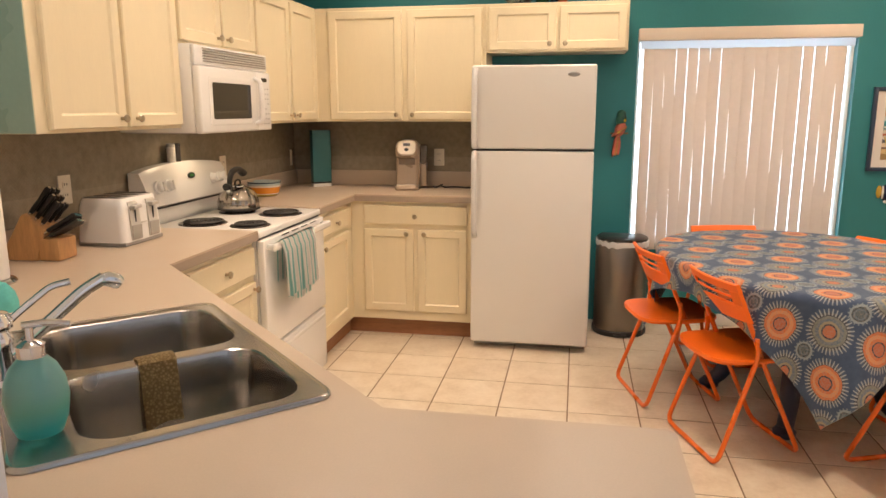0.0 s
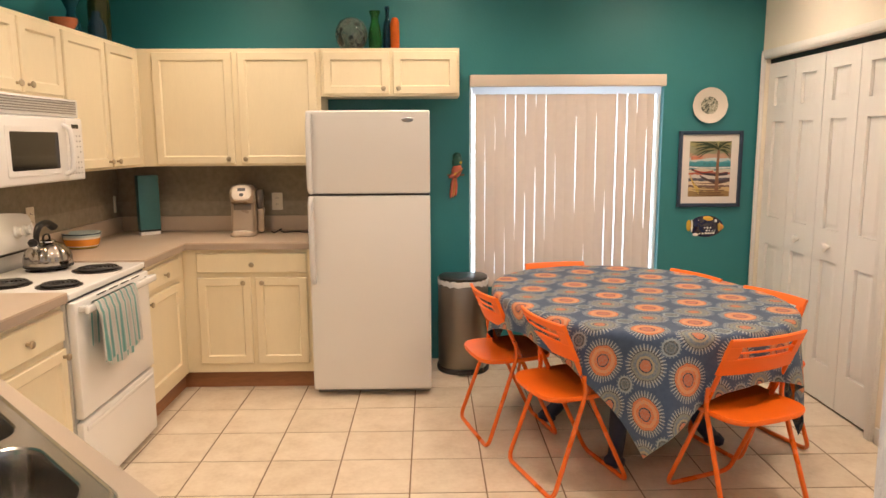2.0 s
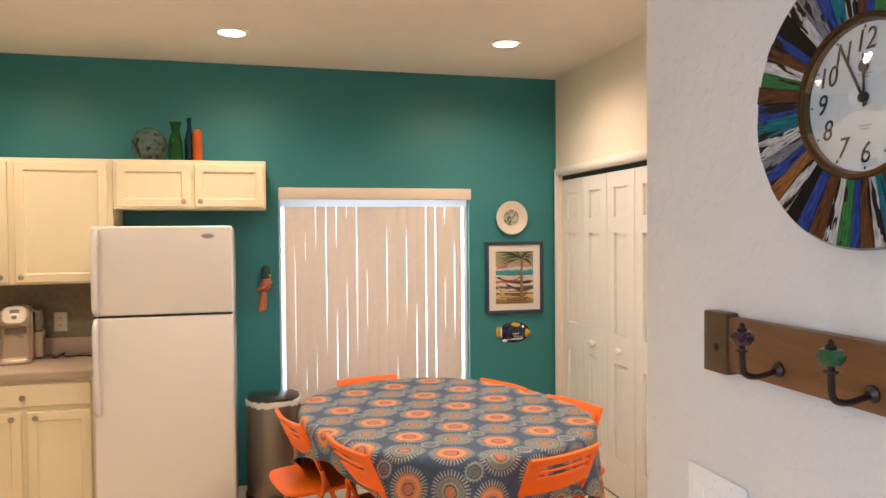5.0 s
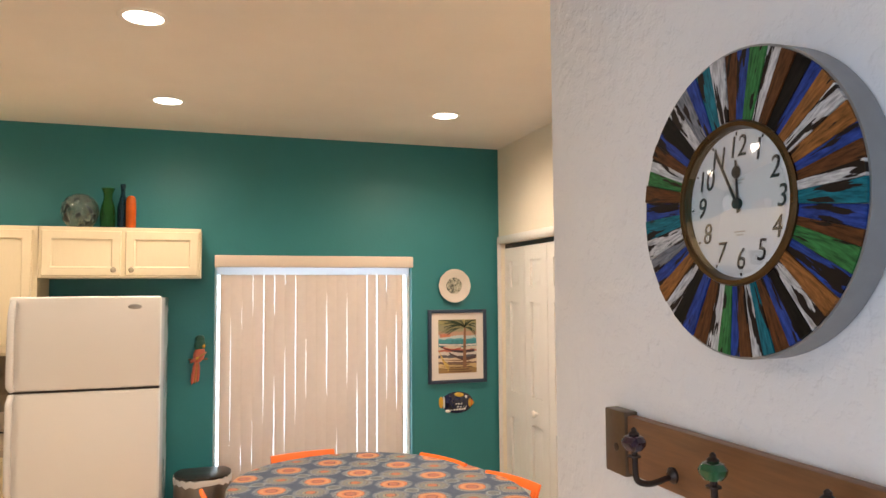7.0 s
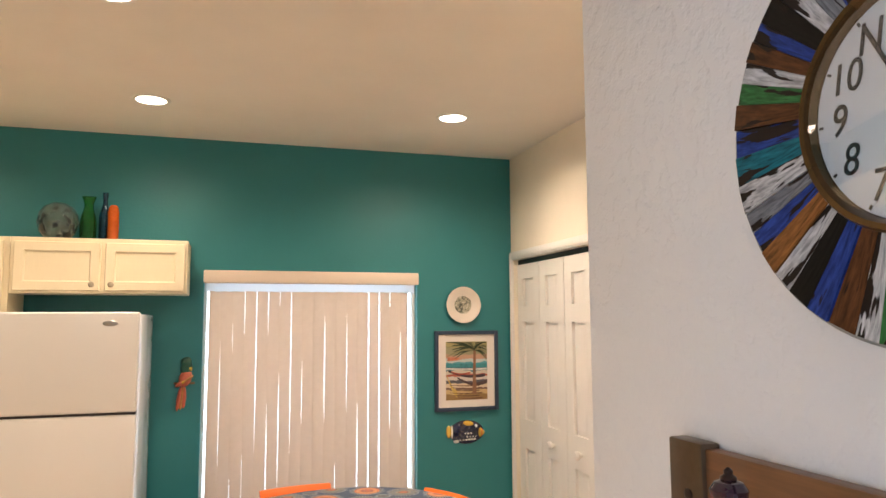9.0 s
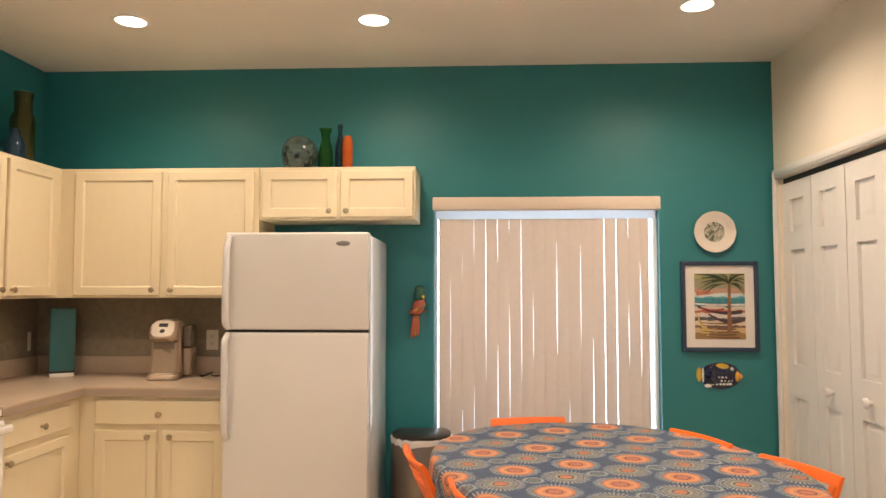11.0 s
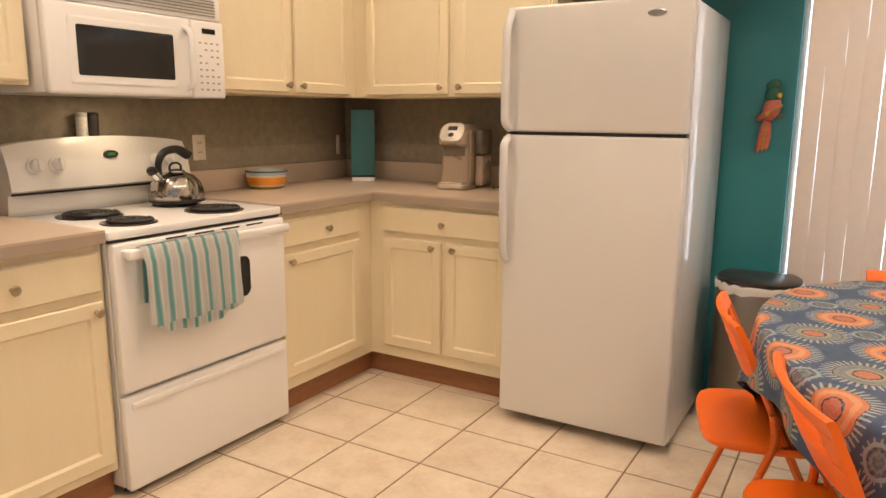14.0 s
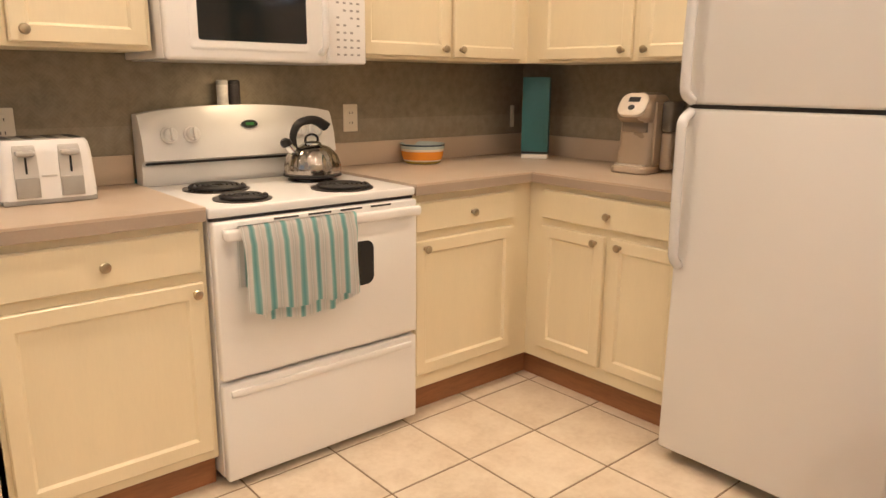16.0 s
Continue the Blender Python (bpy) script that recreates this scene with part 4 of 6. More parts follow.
def tablecloth():
    x_left, x_right, hy, nx, ny = -0.785, 0.94, 1.03, 119, 136
    span = x_right - x_left
    bm = B()
    uvl = bm.loops.layers.uv.new("flat")
    rho = 0.025
    turn = complex(math.cos(radians(6)), math.sin(radians(6)))   # the cloth lies a little askew

    def place(x, y):
        x, y = x * turn.real - y * turn.imag, x * turn.imag + y * turn.real
        d = math.hypot(x, y)
        if d < 1e-6: return (0, 0, TZ + 0.004)
        c, s = x / d, y / d
        rr = ((abs(c) / TA) ** TN + (abs(s) / TBb) ** TN) ** (-1 / TN)
        e = d - (rr - rho)
        if e <= 0: return (x, y, TZ + 0.004)
        th = math.atan2(s, c)
        q = min(e, rho * math.pi / 2)
        out, down = rho * math.sin(q / rho), rho * (1 - math.cos(q / rho))
        h = e - q
        c, s = c * math.cos(0.10 * h) - s * math.sin(0.10 * h), c * math.sin(0.10 * h) + s * math.cos(0.10 * h)
        fold = (0.55 * math.sin(9 * th + 0.6) + 0.45 * math.sin(16 * th + 2.0) + 0.3 * math.sin(5 * th)) * min(h, 0.35) * 0.16
        out += 0.004 + max(-0.012, fold + h * 0.05)
        return ((rr - rho + out) * c, (rr - rho + out) * s, TZ + 0.004 - down - h * 0.985)

    vs = [[bm.verts.new(place(x_left + span * i / nx, -hy + 2 * hy * j / ny)) for j in range(ny + 1)] for i in range(nx + 1)]
    for i in range(nx):
        for j in range(ny):
            f = bm.faces.new((vs[i][j], vs[i + 1][j], vs[i + 1][j + 1], vs[i][j + 1]))
            for lp, (a, b) in zip(f.loops, ((i, j), (i + 1, j), (i + 1, j + 1), (i, j + 1))):
                lp[uvl].uv = (x_left + 0.037 + span * a / nx, -hy + 2 * hy * b / ny)
    return solid("tablecloth", bm, cloth_material(), "slate blue tablecloth with orange and grey medallions", "tablecloth", pose(*TC, 0, 0, TY))


tablecloth()


# ---- folding chairs ----
def slab(bm, outline, z_of, thick):
    """A thin moulded plate with a given outline; z_of gives its height."""
    loops = [[(x * k, y * k if y * k else 0, z_of(x * k, y * k) - (thick if low else 0)) for x, y in outline] for k, low in ((0.02, 0), (0.5, 0), (0.93, 0), (0.985, 0))]
    loops.append([(x, y, z_of(x, y) - thick * 0.4) for x, y in outline])
    loops += [[(x * k, y * k, z_of(x * k, y * k) - thick) for x, y in outline] for k in (0.985, 0.93, 0.02)]
    return rings(bm, loops)


def folding_chair():
    """Faces local +x; its floor bars lie at x -0.19 and 0.205."""
    c = thing("folding_chair", pose(0, 0, 0), "orange folding chair with a slotted plastic backrest", "chair", "orange chairs round the table")
    hw = 0.186
    b = B()
    slab(b, superell(0.192, 0.205, 4.5, 48), lambda x, y: 0.447 - 0.010 * (1 - (y / 0.2) ** 2) + (0.008 * (x / 0.2) if x > 0 else 0) + 0.04 * max(0, -x - 0.13), 0.020)
    part("seat", b, ORANGE, c, m=pose(-0.012, 0, 0))
    # slotted back panel in the plane of the straight front tubes
    lean = lambda z: -0.140 + (0.758 - z) * 0.44

    def bar(bm, z0, z1, y0, y1, bow):
        n = 14
        lp = []
        for i in range(n + 1):
            y = y0 + (y1 - y0) * i / n
            o = bow * (1 - (y / hw) ** 2)
            a, d = lean(z0), lean(z1)
            lp.append([(a - o - 0.009, y, z0), (a - o + 0.009, y, z0), (d - o + 0.009, y, z1 - 0.004), (d - o + 0.004, y, z1), (d - o - 0.004, y, z1), (d - o - 0.009, y, z1 - 0.004)])
        return rings(bm, lp)

    b = B()
    bar(b, 0.722, 0.758, -hw - 0.005, hw + 0.005, 0.026)
    bar(b, 0.596, 0.668, -hw - 0.005, hw + 0.005, 0.026)
    bar(b, 0.692, 0.698, -hw + 0.044, hw - 0.044, 0.026)
    bar(b, 0.666, 0.724, -hw - 0.005, -hw + 0.045, 0.026)
    bar(b, 0.666, 0.724, hw - 0.045, hw + 0.005, 0.026)
    part("backrest", b, ORANGE, c)
    b = B()
    f = hw - 0.008
    pts = [(lean(0.72), -f, 0.72), (lean(0.40), -f, 0.40), (0.205, -f, 0.011), (0.205, f, 0.011), (lean(0.40), f, 0.40), (lean(0.72), f, 0.72)]
    tube(b, arc(pts, 0.05, 5), 0.0105, 8)
    part("front_frame", b, ORANGE_TUBE, c, "orange steel tube frame")
    b = B()
    r = hw + 0.015
    w = r + 0.019
    pts = [(lean(0.535), -r, 0.535), (-0.03, -r, 0.46), (-0.19, -w, 0.011), (-0.19, w, 0.011), (-0.03, r, 0.46), (lean(0.535), r, 0.535)]
    tube(b, arc(pts, 0.05, 5), 0.0105, 8)
    part("rear_frame", b, ORANGE_TUBE, c, "orange steel tube frame")
    b = B()
    tube(b, [(lean(0.42), -hw, 0.42), (lean(0.42), hw, 0.42)], 0.007, 8)
    part("crossbar", b, ORANGE_TUBE, c)
    return c


_ch = folding_chair()
CHAIRS = [(0.558, 3.755, 15.0), (0.772, 3.236, 18.8), (1.427, 2.975, 111.5), (0.956, 4.385, -79), (1.534, 4.063, 204), (1.735, 3.558, 201)]
_ch.matrix_world = pose(CHAIRS[0][0], CHAIRS[0][1], 0, 0, 0, CHAIRS[0][2])
for _x, _y, _a in CHAIRS[1:]: copy_thing(_ch, pose(_x, _y, 0, 0, 0, _a))


# ---- recessed ceiling lights ----
_m, _nt, _p = nodes_of("lit_lens")
_p.inputs["Base Color"].default_value = (1, 0.95, 0.85, 1)
_p.inputs["Emission Color"].default_value = (1.0, 0.88, 0.72, 1)
_p.inputs["Emission Strength"].default_value = 9.0
LIT = _m
_L = thing("ceiling_light", pose(LAMPS[0][0], LAMPS[0][1], ZC), "round recessed ceiling light, switched on", "ceiling light", "recessed ceiling lights")
part("trim_ring", lathe(B(), [(0.070, -0.001), (0.072, -0.006), (0.088, -0.005), (0.093, -0.001)], 40, caps=(False, False)), WHITE_TRIM, _L)
_o = part("lens", lathe(B(), [(0.071, -0.0035), (0.05, -0.005), (0.01, -0.0055)], 40), LIT, _L, "glowing warm white lens")
# copies include the unseen lights added at the end of LAMPS
for _x, _y in LAMPS[1:]: copy_thing(_L, pose(_x, _y, ZC))

# ---- wall clock ----
CK = thing("wall_clock", pose(XC - 0.001, 0.998, 1.802, 90, 0, -90), "round wall clock framed in coloured reclaimed wood strips", "clock")
CR, CI, CD = 0.197, 0.099, 0.042      # outer radius, dial radius, depth; local z faces the room
_b = B()
lathe(_b, [(CR - 0.004, 0), (CR, 0.002), (CR, CD - 0.003), (CR - 0.003, CD - 0.003), (CR - 0.003, CD - 0.006), (CI - 0.003, CD - 0.006), (CI - 0.004, CD - 0.021), (0.01, CD - 0.021)], 72)
part("drum", _b, surf("galvanised_band", (0.30, 0.31, 0.325), 0.45, metal=0.7, vary=0.12, fine=30), CK, "grey metal band")


def streaky(name, color, wear):
    """Worn paint over brown wood, streaked outward."""
    m, nt, p = nodes_of(name)
    co = object_co(nt, "UV")
    mp = nt.nodes.new("ShaderNodeMapping")
    mp.inputs["Scale"].default_value = (13, 95, 1)
    nt.links.new(co, mp.inputs[0])
    info = nt.nodes.new("ShaderNodeObjectInfo")
    cmb = nt.nodes.new("ShaderNodeCombineXYZ")
    nt.links.new(math_node(nt, "MULTIPLY", info.outputs["Random"], 50.0), cmb.inputs[0])
    nt.links.new(cmb.outputs[0], mp.inputs["Location"])
    n = noise_node(nt, mp.outputs[0], 1.0, 3, 0.5)
    w = ramp_node(nt, n, [(wear - 0.05, 0.0), (wear - 0.035, 1.0)])
    tone = mix_node(nt, ramp_node(nt, noise_node(nt, mp.outputs[0], 3.0, 4), [(0.35, 0.0), (0.65, 1.0)]), tuple(c * 0.38 for c in color), color)
    nt.links.new(mix_node(nt, w, tone, (0.016, 0.010, 0.008)), p.inputs["Base Color"])
    p.inputs["Roughness"].default_value, p.inputs["Specular IOR Level"].default_value = 0.45, 0.12
    bump_to(nt, p, n, 0.3, 0.001)
    return m


PAINTS = {k: streaky("wood_" + n, c, w) for k, n, c, w in (
    ("n", "brown", (0.125, 0.048, 0.018), 0.66), ("b", "blue", (0.025, 0.06, 0.30), 0.60), ("w", "white", (0.60, 0.60, 0.62), 0.575), ("t", "tan", (0.30, 0.125, 0.036), 0.66),
    ("g", "green", (0.045, 0.20, 0.06), 0.61), ("a", "aqua", (0.012, 0.17, 0.23), 0.62), ("k", "black", (0.010, 0.008, 0.007), 0.75), ("s", "slate", (0.22, 0.23, 0.26), 0.60))}
STRIPS = "nbgwnkbtwtbnwabngbtwkbnawnbgwnbkwtbswabngwnbkwsbaw"     # clockwise from the top
_rg = random.Random(11)
_share = [_rg.uniform(0.75, 1.3) for _ in STRIPS]
_ang = 93.0
for _k, _s in zip(STRIPS, _share):
    _a1, _a0 = _ang, _ang - 360 * _s / sum(_share)
    _ang = _a0
    _b = B()
    _h = CD + _rg.uniform(-0.0015, 0.0015)
    _uv = _b.loops.layers.uv.new("strip")
    _am, _da = radians((_a0 + _a1) / 2), radians(_a1 - _a0)
    _lo = []
    for _r in (CI + 0.004, CR - 0.003):
        for _z in (CD - 0.0055, _h):
            for _q in (-0.5, 0.5):
                _t = _am + _da * _q * 0.97
                _lo.append((_r * math.cos(_t), _r * math.sin(_t), _z))
    _vv = [_b.verts.new(p) for p in _lo]
    for _fa in ((0, 1, 5, 4), (2, 3, 7, 6), (0, 1, 3, 2), (4, 5, 7, 6), (0, 2, 6, 4), (1, 3, 7, 5)):
        _f = _b.faces.new([_vv[i] for i in _fa])
        for _lp in _f.loops:
            c = _lp.vert.co
            _off = math.remainder(math.atan2(c.y, c.x) - _am, 2 * math.pi)
            _lp[_uv].uv = (math.hypot(c.x, c.y), _off * 0.14)
    part("wood_strip", _b, PAINTS[_k], CK)
_b = B()
lathe(_b, [(CI + 0.006, CD - 0.004), (CI + 0.0065, CD + 0.002), (CI + 0.004, CD + 0.006), (CI - 0.001, CD + 0.0055), (CI - 0.003, CD + 0.001), (CI - 0.0035, CD - 0.012)], 64, caps=(False, False))
part("bezel", _b, surf("dark_bronze", (0.12, 0.07, 0.03), 0.3, metal=0.9, vary=0.2), CK, "dark bronze bezel")
DZ = CD - 0.005                       # the dial lies deep in its bezel
_dial = part("dial", lathe(B(), [(CI - 0.0042, DZ - 0.005), (CI - 0.0042, DZ - 0.003), (0.002, DZ - 0.003)], 48), surf("dial_paper", (0.62, 0.66, 0.70), 0.5, vary=0.02, bump=0), CK, "white dial with black numerals")
INK = surf("black_ink", (0.012, 0.012, 0.014), 0.5, vary=0.1, bump=0)


def lettering(text, size, material, name, parent, m, label="", slant=0.0):
    cu = bpy.data.curves.new(name, "FONT")
    cu.body, cu.size, cu.align_x, cu.align_y, cu.extrude = text, size, "CENTER", "CENTER", 0.0004
    cu.shear = slant
    tmp = new(name, cu)
    me = bpy.data.meshes.new_from_object(tmp.evaluated_get(bpy.context.evaluated_depsgraph_get()))
    bpy.data.objects.remove(tmp)
    me.materials.clear()
    me.materials.append(material)
    return part(name, me, None, parent, label, m)


for _i in range(1, 13):
    _t = radians(90 - 30 * _i)
    lettering(str(_i), 0.039, INK, "numeral", _dial, pose(0.072 * math.cos(_t), 0.072 * math.sin(_t), DZ - 0.0018) @ Matrix.Diagonal((0.86, 1, 1, 1)), slant=0.22)
    part("minute_tick", boxed(-0.0012, 0.0012, 0.0885, 0.0925, DZ - 0.0028, DZ - 0.0020), INK, _dial, m=pose(0, 0, 0, 0, 0, 30 * _i))
for _w, _y in ((0.022, 0.030), (0.014, 0.026), (0.020, -0.036), (0.012, -0.040)):
    part("dial_print", boxed(-_w / 2, _w / 2, _y - 0.0008, _y + 0.0008, DZ - 0.0028, DZ - 0.0022), bpy.data.materials["grey_plastic"], _dial, "small grey unreadable print")
for _l, _w, _t, _z in ((0.056, 0.003, 91, 0.0), (0.080, 0.0036, 117, 0.0015)):
    _b = B()
    box(_b, -0.012, _l, -_w / 2, _w / 2, DZ - 0.0005 + _z, DZ + 0.0005 + _z)
    if _z == 0: lathe(_b, [(0.008, DZ - 0.0004), (0.008, DZ + 0.0004)], 16, (_l * 0.72, 0, 0))
    part("clock_hand", _b, INK, CK, "black clock hand", pose(0, 0, 0, 0, 0, _t))
part("hub", lathe(B(), [(0.007, DZ - 0.002), (0.007, DZ + 0.003), (0.003, DZ + 0.004)], 16), INK, CK)
CLOCK_GLASS, _nt, _p = nodes_of("thin_clear_glass")
_p.inputs["Roughness"].default_value = 0.03
_mx, _tp = _nt.nodes.new("ShaderNodeMixShader"), _nt.nodes.new("ShaderNodeBsdfTransparent")
_mx.inputs[0].default_value = 0.10
_p.inputs["Metallic"].default_value = 1.0
_p.inputs["Base Color"].default_value = (0.8, 0.82, 0.85, 1)
_nt.links.new(_tp.outputs[0], _mx.inputs[1]); _nt.links.new(_p.outputs[0], _mx.inputs[2])
_nt.links.new(_mx.outputs[0], _nt.nodes["Material Output"].inputs[0])
_o = part("glass", lathe(B(), [(CI - 0.006, CD + 0.005), (CI * 0.6, CD + 0.0085), (0.01, CD + 0.0105), (0.01, CD + 0.0095), (CI * 0.6, CD + 0.0075), (CI - 0.006, CD + 0.004)], 40, caps=(False, False)), CLOCK_GLASS, CK, "domed clear glass")
_o.visible_shadow = False

# ---- hook rack ----
RK = thing("hook_rack", pose(XC - 0.001, 1.352, 1.386, 0, 0, -90), "brown wooden coat rack with iron hooks and glass knobs", "coat rack")
_WOOD = surf("stained_board", (0.17, 0.075, 0.03), 0.42, vary=0.35, fine=14, broad=3, bump=0.15, stretch=(1, 6, 14))
_IRON = surf("dark_iron", (0.05, 0.035, 0.03), 0.4, metal=0.7, vary=0.3)
part("board", boxed(0.01, 0.88, -0.020, 0, 0.006, 0.100, 0.003), _WOOD, RK)
for _x in (0.0, 0.830):
    _b = B()
    box(_b, _x, _x + 0.062, -0.026, 0, 0.0, 0.106, 0.003)
    _pl = part("end_bracket", _b, surf("bronze_plate", (0.14, 0.10, 0.07), 0.35, metal=0.8, vary=0.2) if _x == 0 else bpy.data.materials["bronze_plate"], RK, "bronze metal end bracket")
    _b = B()
    lathe(_b, [(0.007, 0), (0.007, 0.0015), (0.004, 0.003), (0.001, 0.0035)], 16)
    part("screw", _b, _IRON, _pl, m=pose(_x + 0.036, -0.026, 0.045, 90))
for _i, _c in enumerate(((0.03, 0.008, 0.022), (0.010, 0.085, 0.028), (0.26, 0.055, 0.02), (0.015, 0.025, 0.13))):
    _x = 0.182 + _i * 0.172
    _b = B()
    tube(_b, arc([(0, -0.019, 0.010), (0, -0.060, 0.000), (0, -0.084, 0.006), (0, -0.086, 0.052)], 0.028, 6), 0.0046, 8)
    tube(_b, [(0, -0.0185, 0.010), (0, -0.023, 0.010), (0, -0.028, 0.009)], 0.0125, 12, taper=[1, 1, 0.5])
    tube(_b, [(0, -0.086, 0.042), (0, -0.086, 0.0445)], 0.0095, 12)
    _hk = part("hook", _b, _IRON, RK, "curved dark iron hook", pose(_x, 0, 0.022))
    _b = B()
    _n, _pk = 40, [(0.004, 0), (0.011, 0.002), (0.0165, 0.009), (0.0175, 0.015), (0.013, 0.022), (0.006, 0.0245)]
    rings(_b, [[(r * (1 + 0.09 * abs(math.sin(5 * math.pi * i / _n)) - 0.05) * math.cos(2 * math.pi * i / _n), r * (1 + 0.09 * abs(math.sin(5 * math.pi * i / _n)) - 0.05) * math.sin(2 * math.pi * i / _n), z) for i in range(_n)] for r, z in _pk])
    part("glass_knob", _b, surf("knob_glass_%s" % "abcd"[_i], _c, 0.12, vary=0.2, bump=0, coat=0.4), _hk, "lobed coloured glass knob", pose(0, -0.086, 0.050))
    part("finial", lathe(B(), [(0.0075, 0), (0.008, 0.002), (0.004, 0.005), (0.0045, 0.008), (0.001, 0.011)], 12), _IRON, _hk, "small iron finial", pose(0, -0.086, 0.0742))

# ---- switches and outlets ----
PLATE = surf("white_plate", (0.86, 0.87, 0.90), 0.3, vary=0.01, bump=0)
OUTLET_PLATE = surf("ivory_plate", (0.72, 0.66, 0.55), 0.35, vary=0.02, bump=0)
SP = thing("light_switch", pose(XC - 0.001, 1.430, 1.080, 0, 0, -90), "white triple rocker switch plate on the wall", "light switch")
part("plate", boxed(0, 0.165, -0.006, 0, 0, 0.116, 0.003), PLATE, SP)
for _i in range(3):
    _x = 0.0365 + _i * 0.046
    _b = B()
    rings(_b, [[(_x - 0.0165, -0.0055, 0.022), (_x + 0.0165, -0.0055, 0.022), (_x + 0.0165, -0.0055, 0.088), (_x - 0.0165, -0.0055, 0.088)], [(_x - 0.0155, -0.0125, 0.023), (_x + 0.0155, -0.0125, 0.023), (_x + 0.0155, -0.0068, 0.087), (_x - 0.0155, -0.0068, 0.087)]])
    part("rocker", _b, PLATE, SP)
    for _z in (0.010, 0.105): part("screw", lathe(B(), [(0.0022, 0), (0.0022, 0.0008)], 10), WHITE_TRIM, SP, m=pose(_x, -0.006, _z, 90))


def outlet(m):
    o = thing("outlet", m, "cream wall outlet plate above the counter", "outlet", "wall outlets")
    part("plate", boxed(-0.036, 0.036, -0.006, 0, -0.058, 0.058, 0.003), OUTLET_PLATE, o)
    for z in (-0.021, 0.021):
        b = B()
        rings(b, [[(x, y, zz) for x, zz in rrect(0, z, 0.032 - k, 0.028 - k, 0.009)] for k, y in ((0, -0.0055), (0.001, -0.0085))])
        s = part("socket", b, OUTLET_PLATE, o)
        for x in (-0.0065, 0.0065): part("slot", boxed(x - 0.0014, x + 0.0014, -0.0092, -0.0084, z - 0.004, z + 0.006), BLACK, s)
    return o


outlet(pose(XL + 0.0045, 3.922, 1.12, 0, 0, 90))
outlet(pose(XL + 0.0045, 2.625, 1.125, 0, 0, 90))
outlet(pose(-0.874, YB - 0.0045, 1.112))

# ---- things on the north wall ----
PF = thing("framed_picture", pose(1.838, YB - 0.001, 1.055), "blue framed print of a palm beach with boats", "picture")
_FB = surf("dark_blue_frame", (0.025, 0.045, 0.085), 0.4, vary=0.15)
PW, PH = 0.432, 0.512
for _a in ((0, 0.024, 0, PH), (PW - 0.024, PW, 0, PH), (0.024, PW - 0.024, 0, 0.024), (0.024, PW - 0.024, PH - 0.024, PH)): part("frame_rail", boxed(_a[0], _a[1], -0.024, 0, _a[2], _a[3], 0.003), _FB, PF)
part("mat", boxed(0.024, PW - 0.024, -0.012, -0.004, 0.024, PH - 0.024), surf("white_mat", (0.76, 0.71, 0.66), 0.8, vary=0.02), PF)
_m, _nt, _p = nodes_of("beach_print")
_co = object_co(_nt)
_sp = _nt.nodes.new("ShaderNodeSeparateXYZ")
_nt.links.new(_co, _sp.inputs[0])
_mp = _nt.nodes.new("ShaderNodeMapping")
_mp.inputs["Scale"].default_value = (6, 1, 22)
_nt.links.new(_co, _mp.inputs[0])
_wv = noise_node(_nt, _mp.outputs[0], 1.6, 4, 0.65)
_h = math_node(_nt, "ADD", math_node(_nt, "MULTIPLY", math_node(_nt, "SUBTRACT", _sp.outputs[2], 0.072), 1 / 0.37), math_node(_nt, "MULTIPLY", math_node(_nt, "SUBTRACT", _wv, 0.5), 0.16))
_c = ramp_node(_nt, _h, [(0.0, (0.32, 0.20, 0.08)), (0.09, (0.62, 0.45, 0.22)), (0.15, (0.20, 0.13, 0.10)), (0.20, (0.70, 0.58, 0.42)), (0.28, (0.10, 0.10, 0.12)), (0.33, (0.65, 0.60, 0.55)), (0.39, (0.45, 0.12, 0.08)), (0.44, (0.62, 0.55, 0.45)), (0.5, (0.05, 0.20, 0.24)), (0.58, (0.10, 0.36, 0.42)), (0.64, (0.50, 0.58, 0.58)), (0.70, (0.52, 0.32, 0.22)), (0.78, (0.34, 0.33, 0.20)), (0.90, (0.42, 0.38, 0.17))], True)
_nt.links.new(_c, _p.inputs["Base Color"])
_p.inputs["Roughness"].default_value = 0.4
part("print", boxed(0.075, PW - 0.075, -0.0135, -0.0115, 0.07, PH - 0.07), _m, PF, "colourful beach print")


def painted(name, pts, color, layer, thick=0.0):
    """A flat patch of paint on the print; layer stacks patches in front of one another."""
    y = -0.0136 - 0.0004 * layer
    b = B()
    rings(b, [[(x, y, z) for x, z in pts], [(x, y - 0.0003, z) for x, z in pts]])
    key = "print_%s" % name
    return part(name, b, bpy.data.materials.get(key) or surf(key, color, 0.5, vary=0.35, fine=70, broad=25, bump=0), PF)


def curved(x0, z0, x1, z1, sag, w0, w1, n=8):
    """The outline of a brush stroke that sags and tapers."""
    mid = [(x0 + (x1 - x0) * k / n, z0 + (z1 - z0) * k / n - sag * math.sin(math.pi * k / n), w0 + (w1 - w0) * k / n) for k in range(n + 1)]
    return [(x, z + w / 2) for x, z, w in mid] + [(x, z - w / 2) for x, z, w in reversed(mid)]


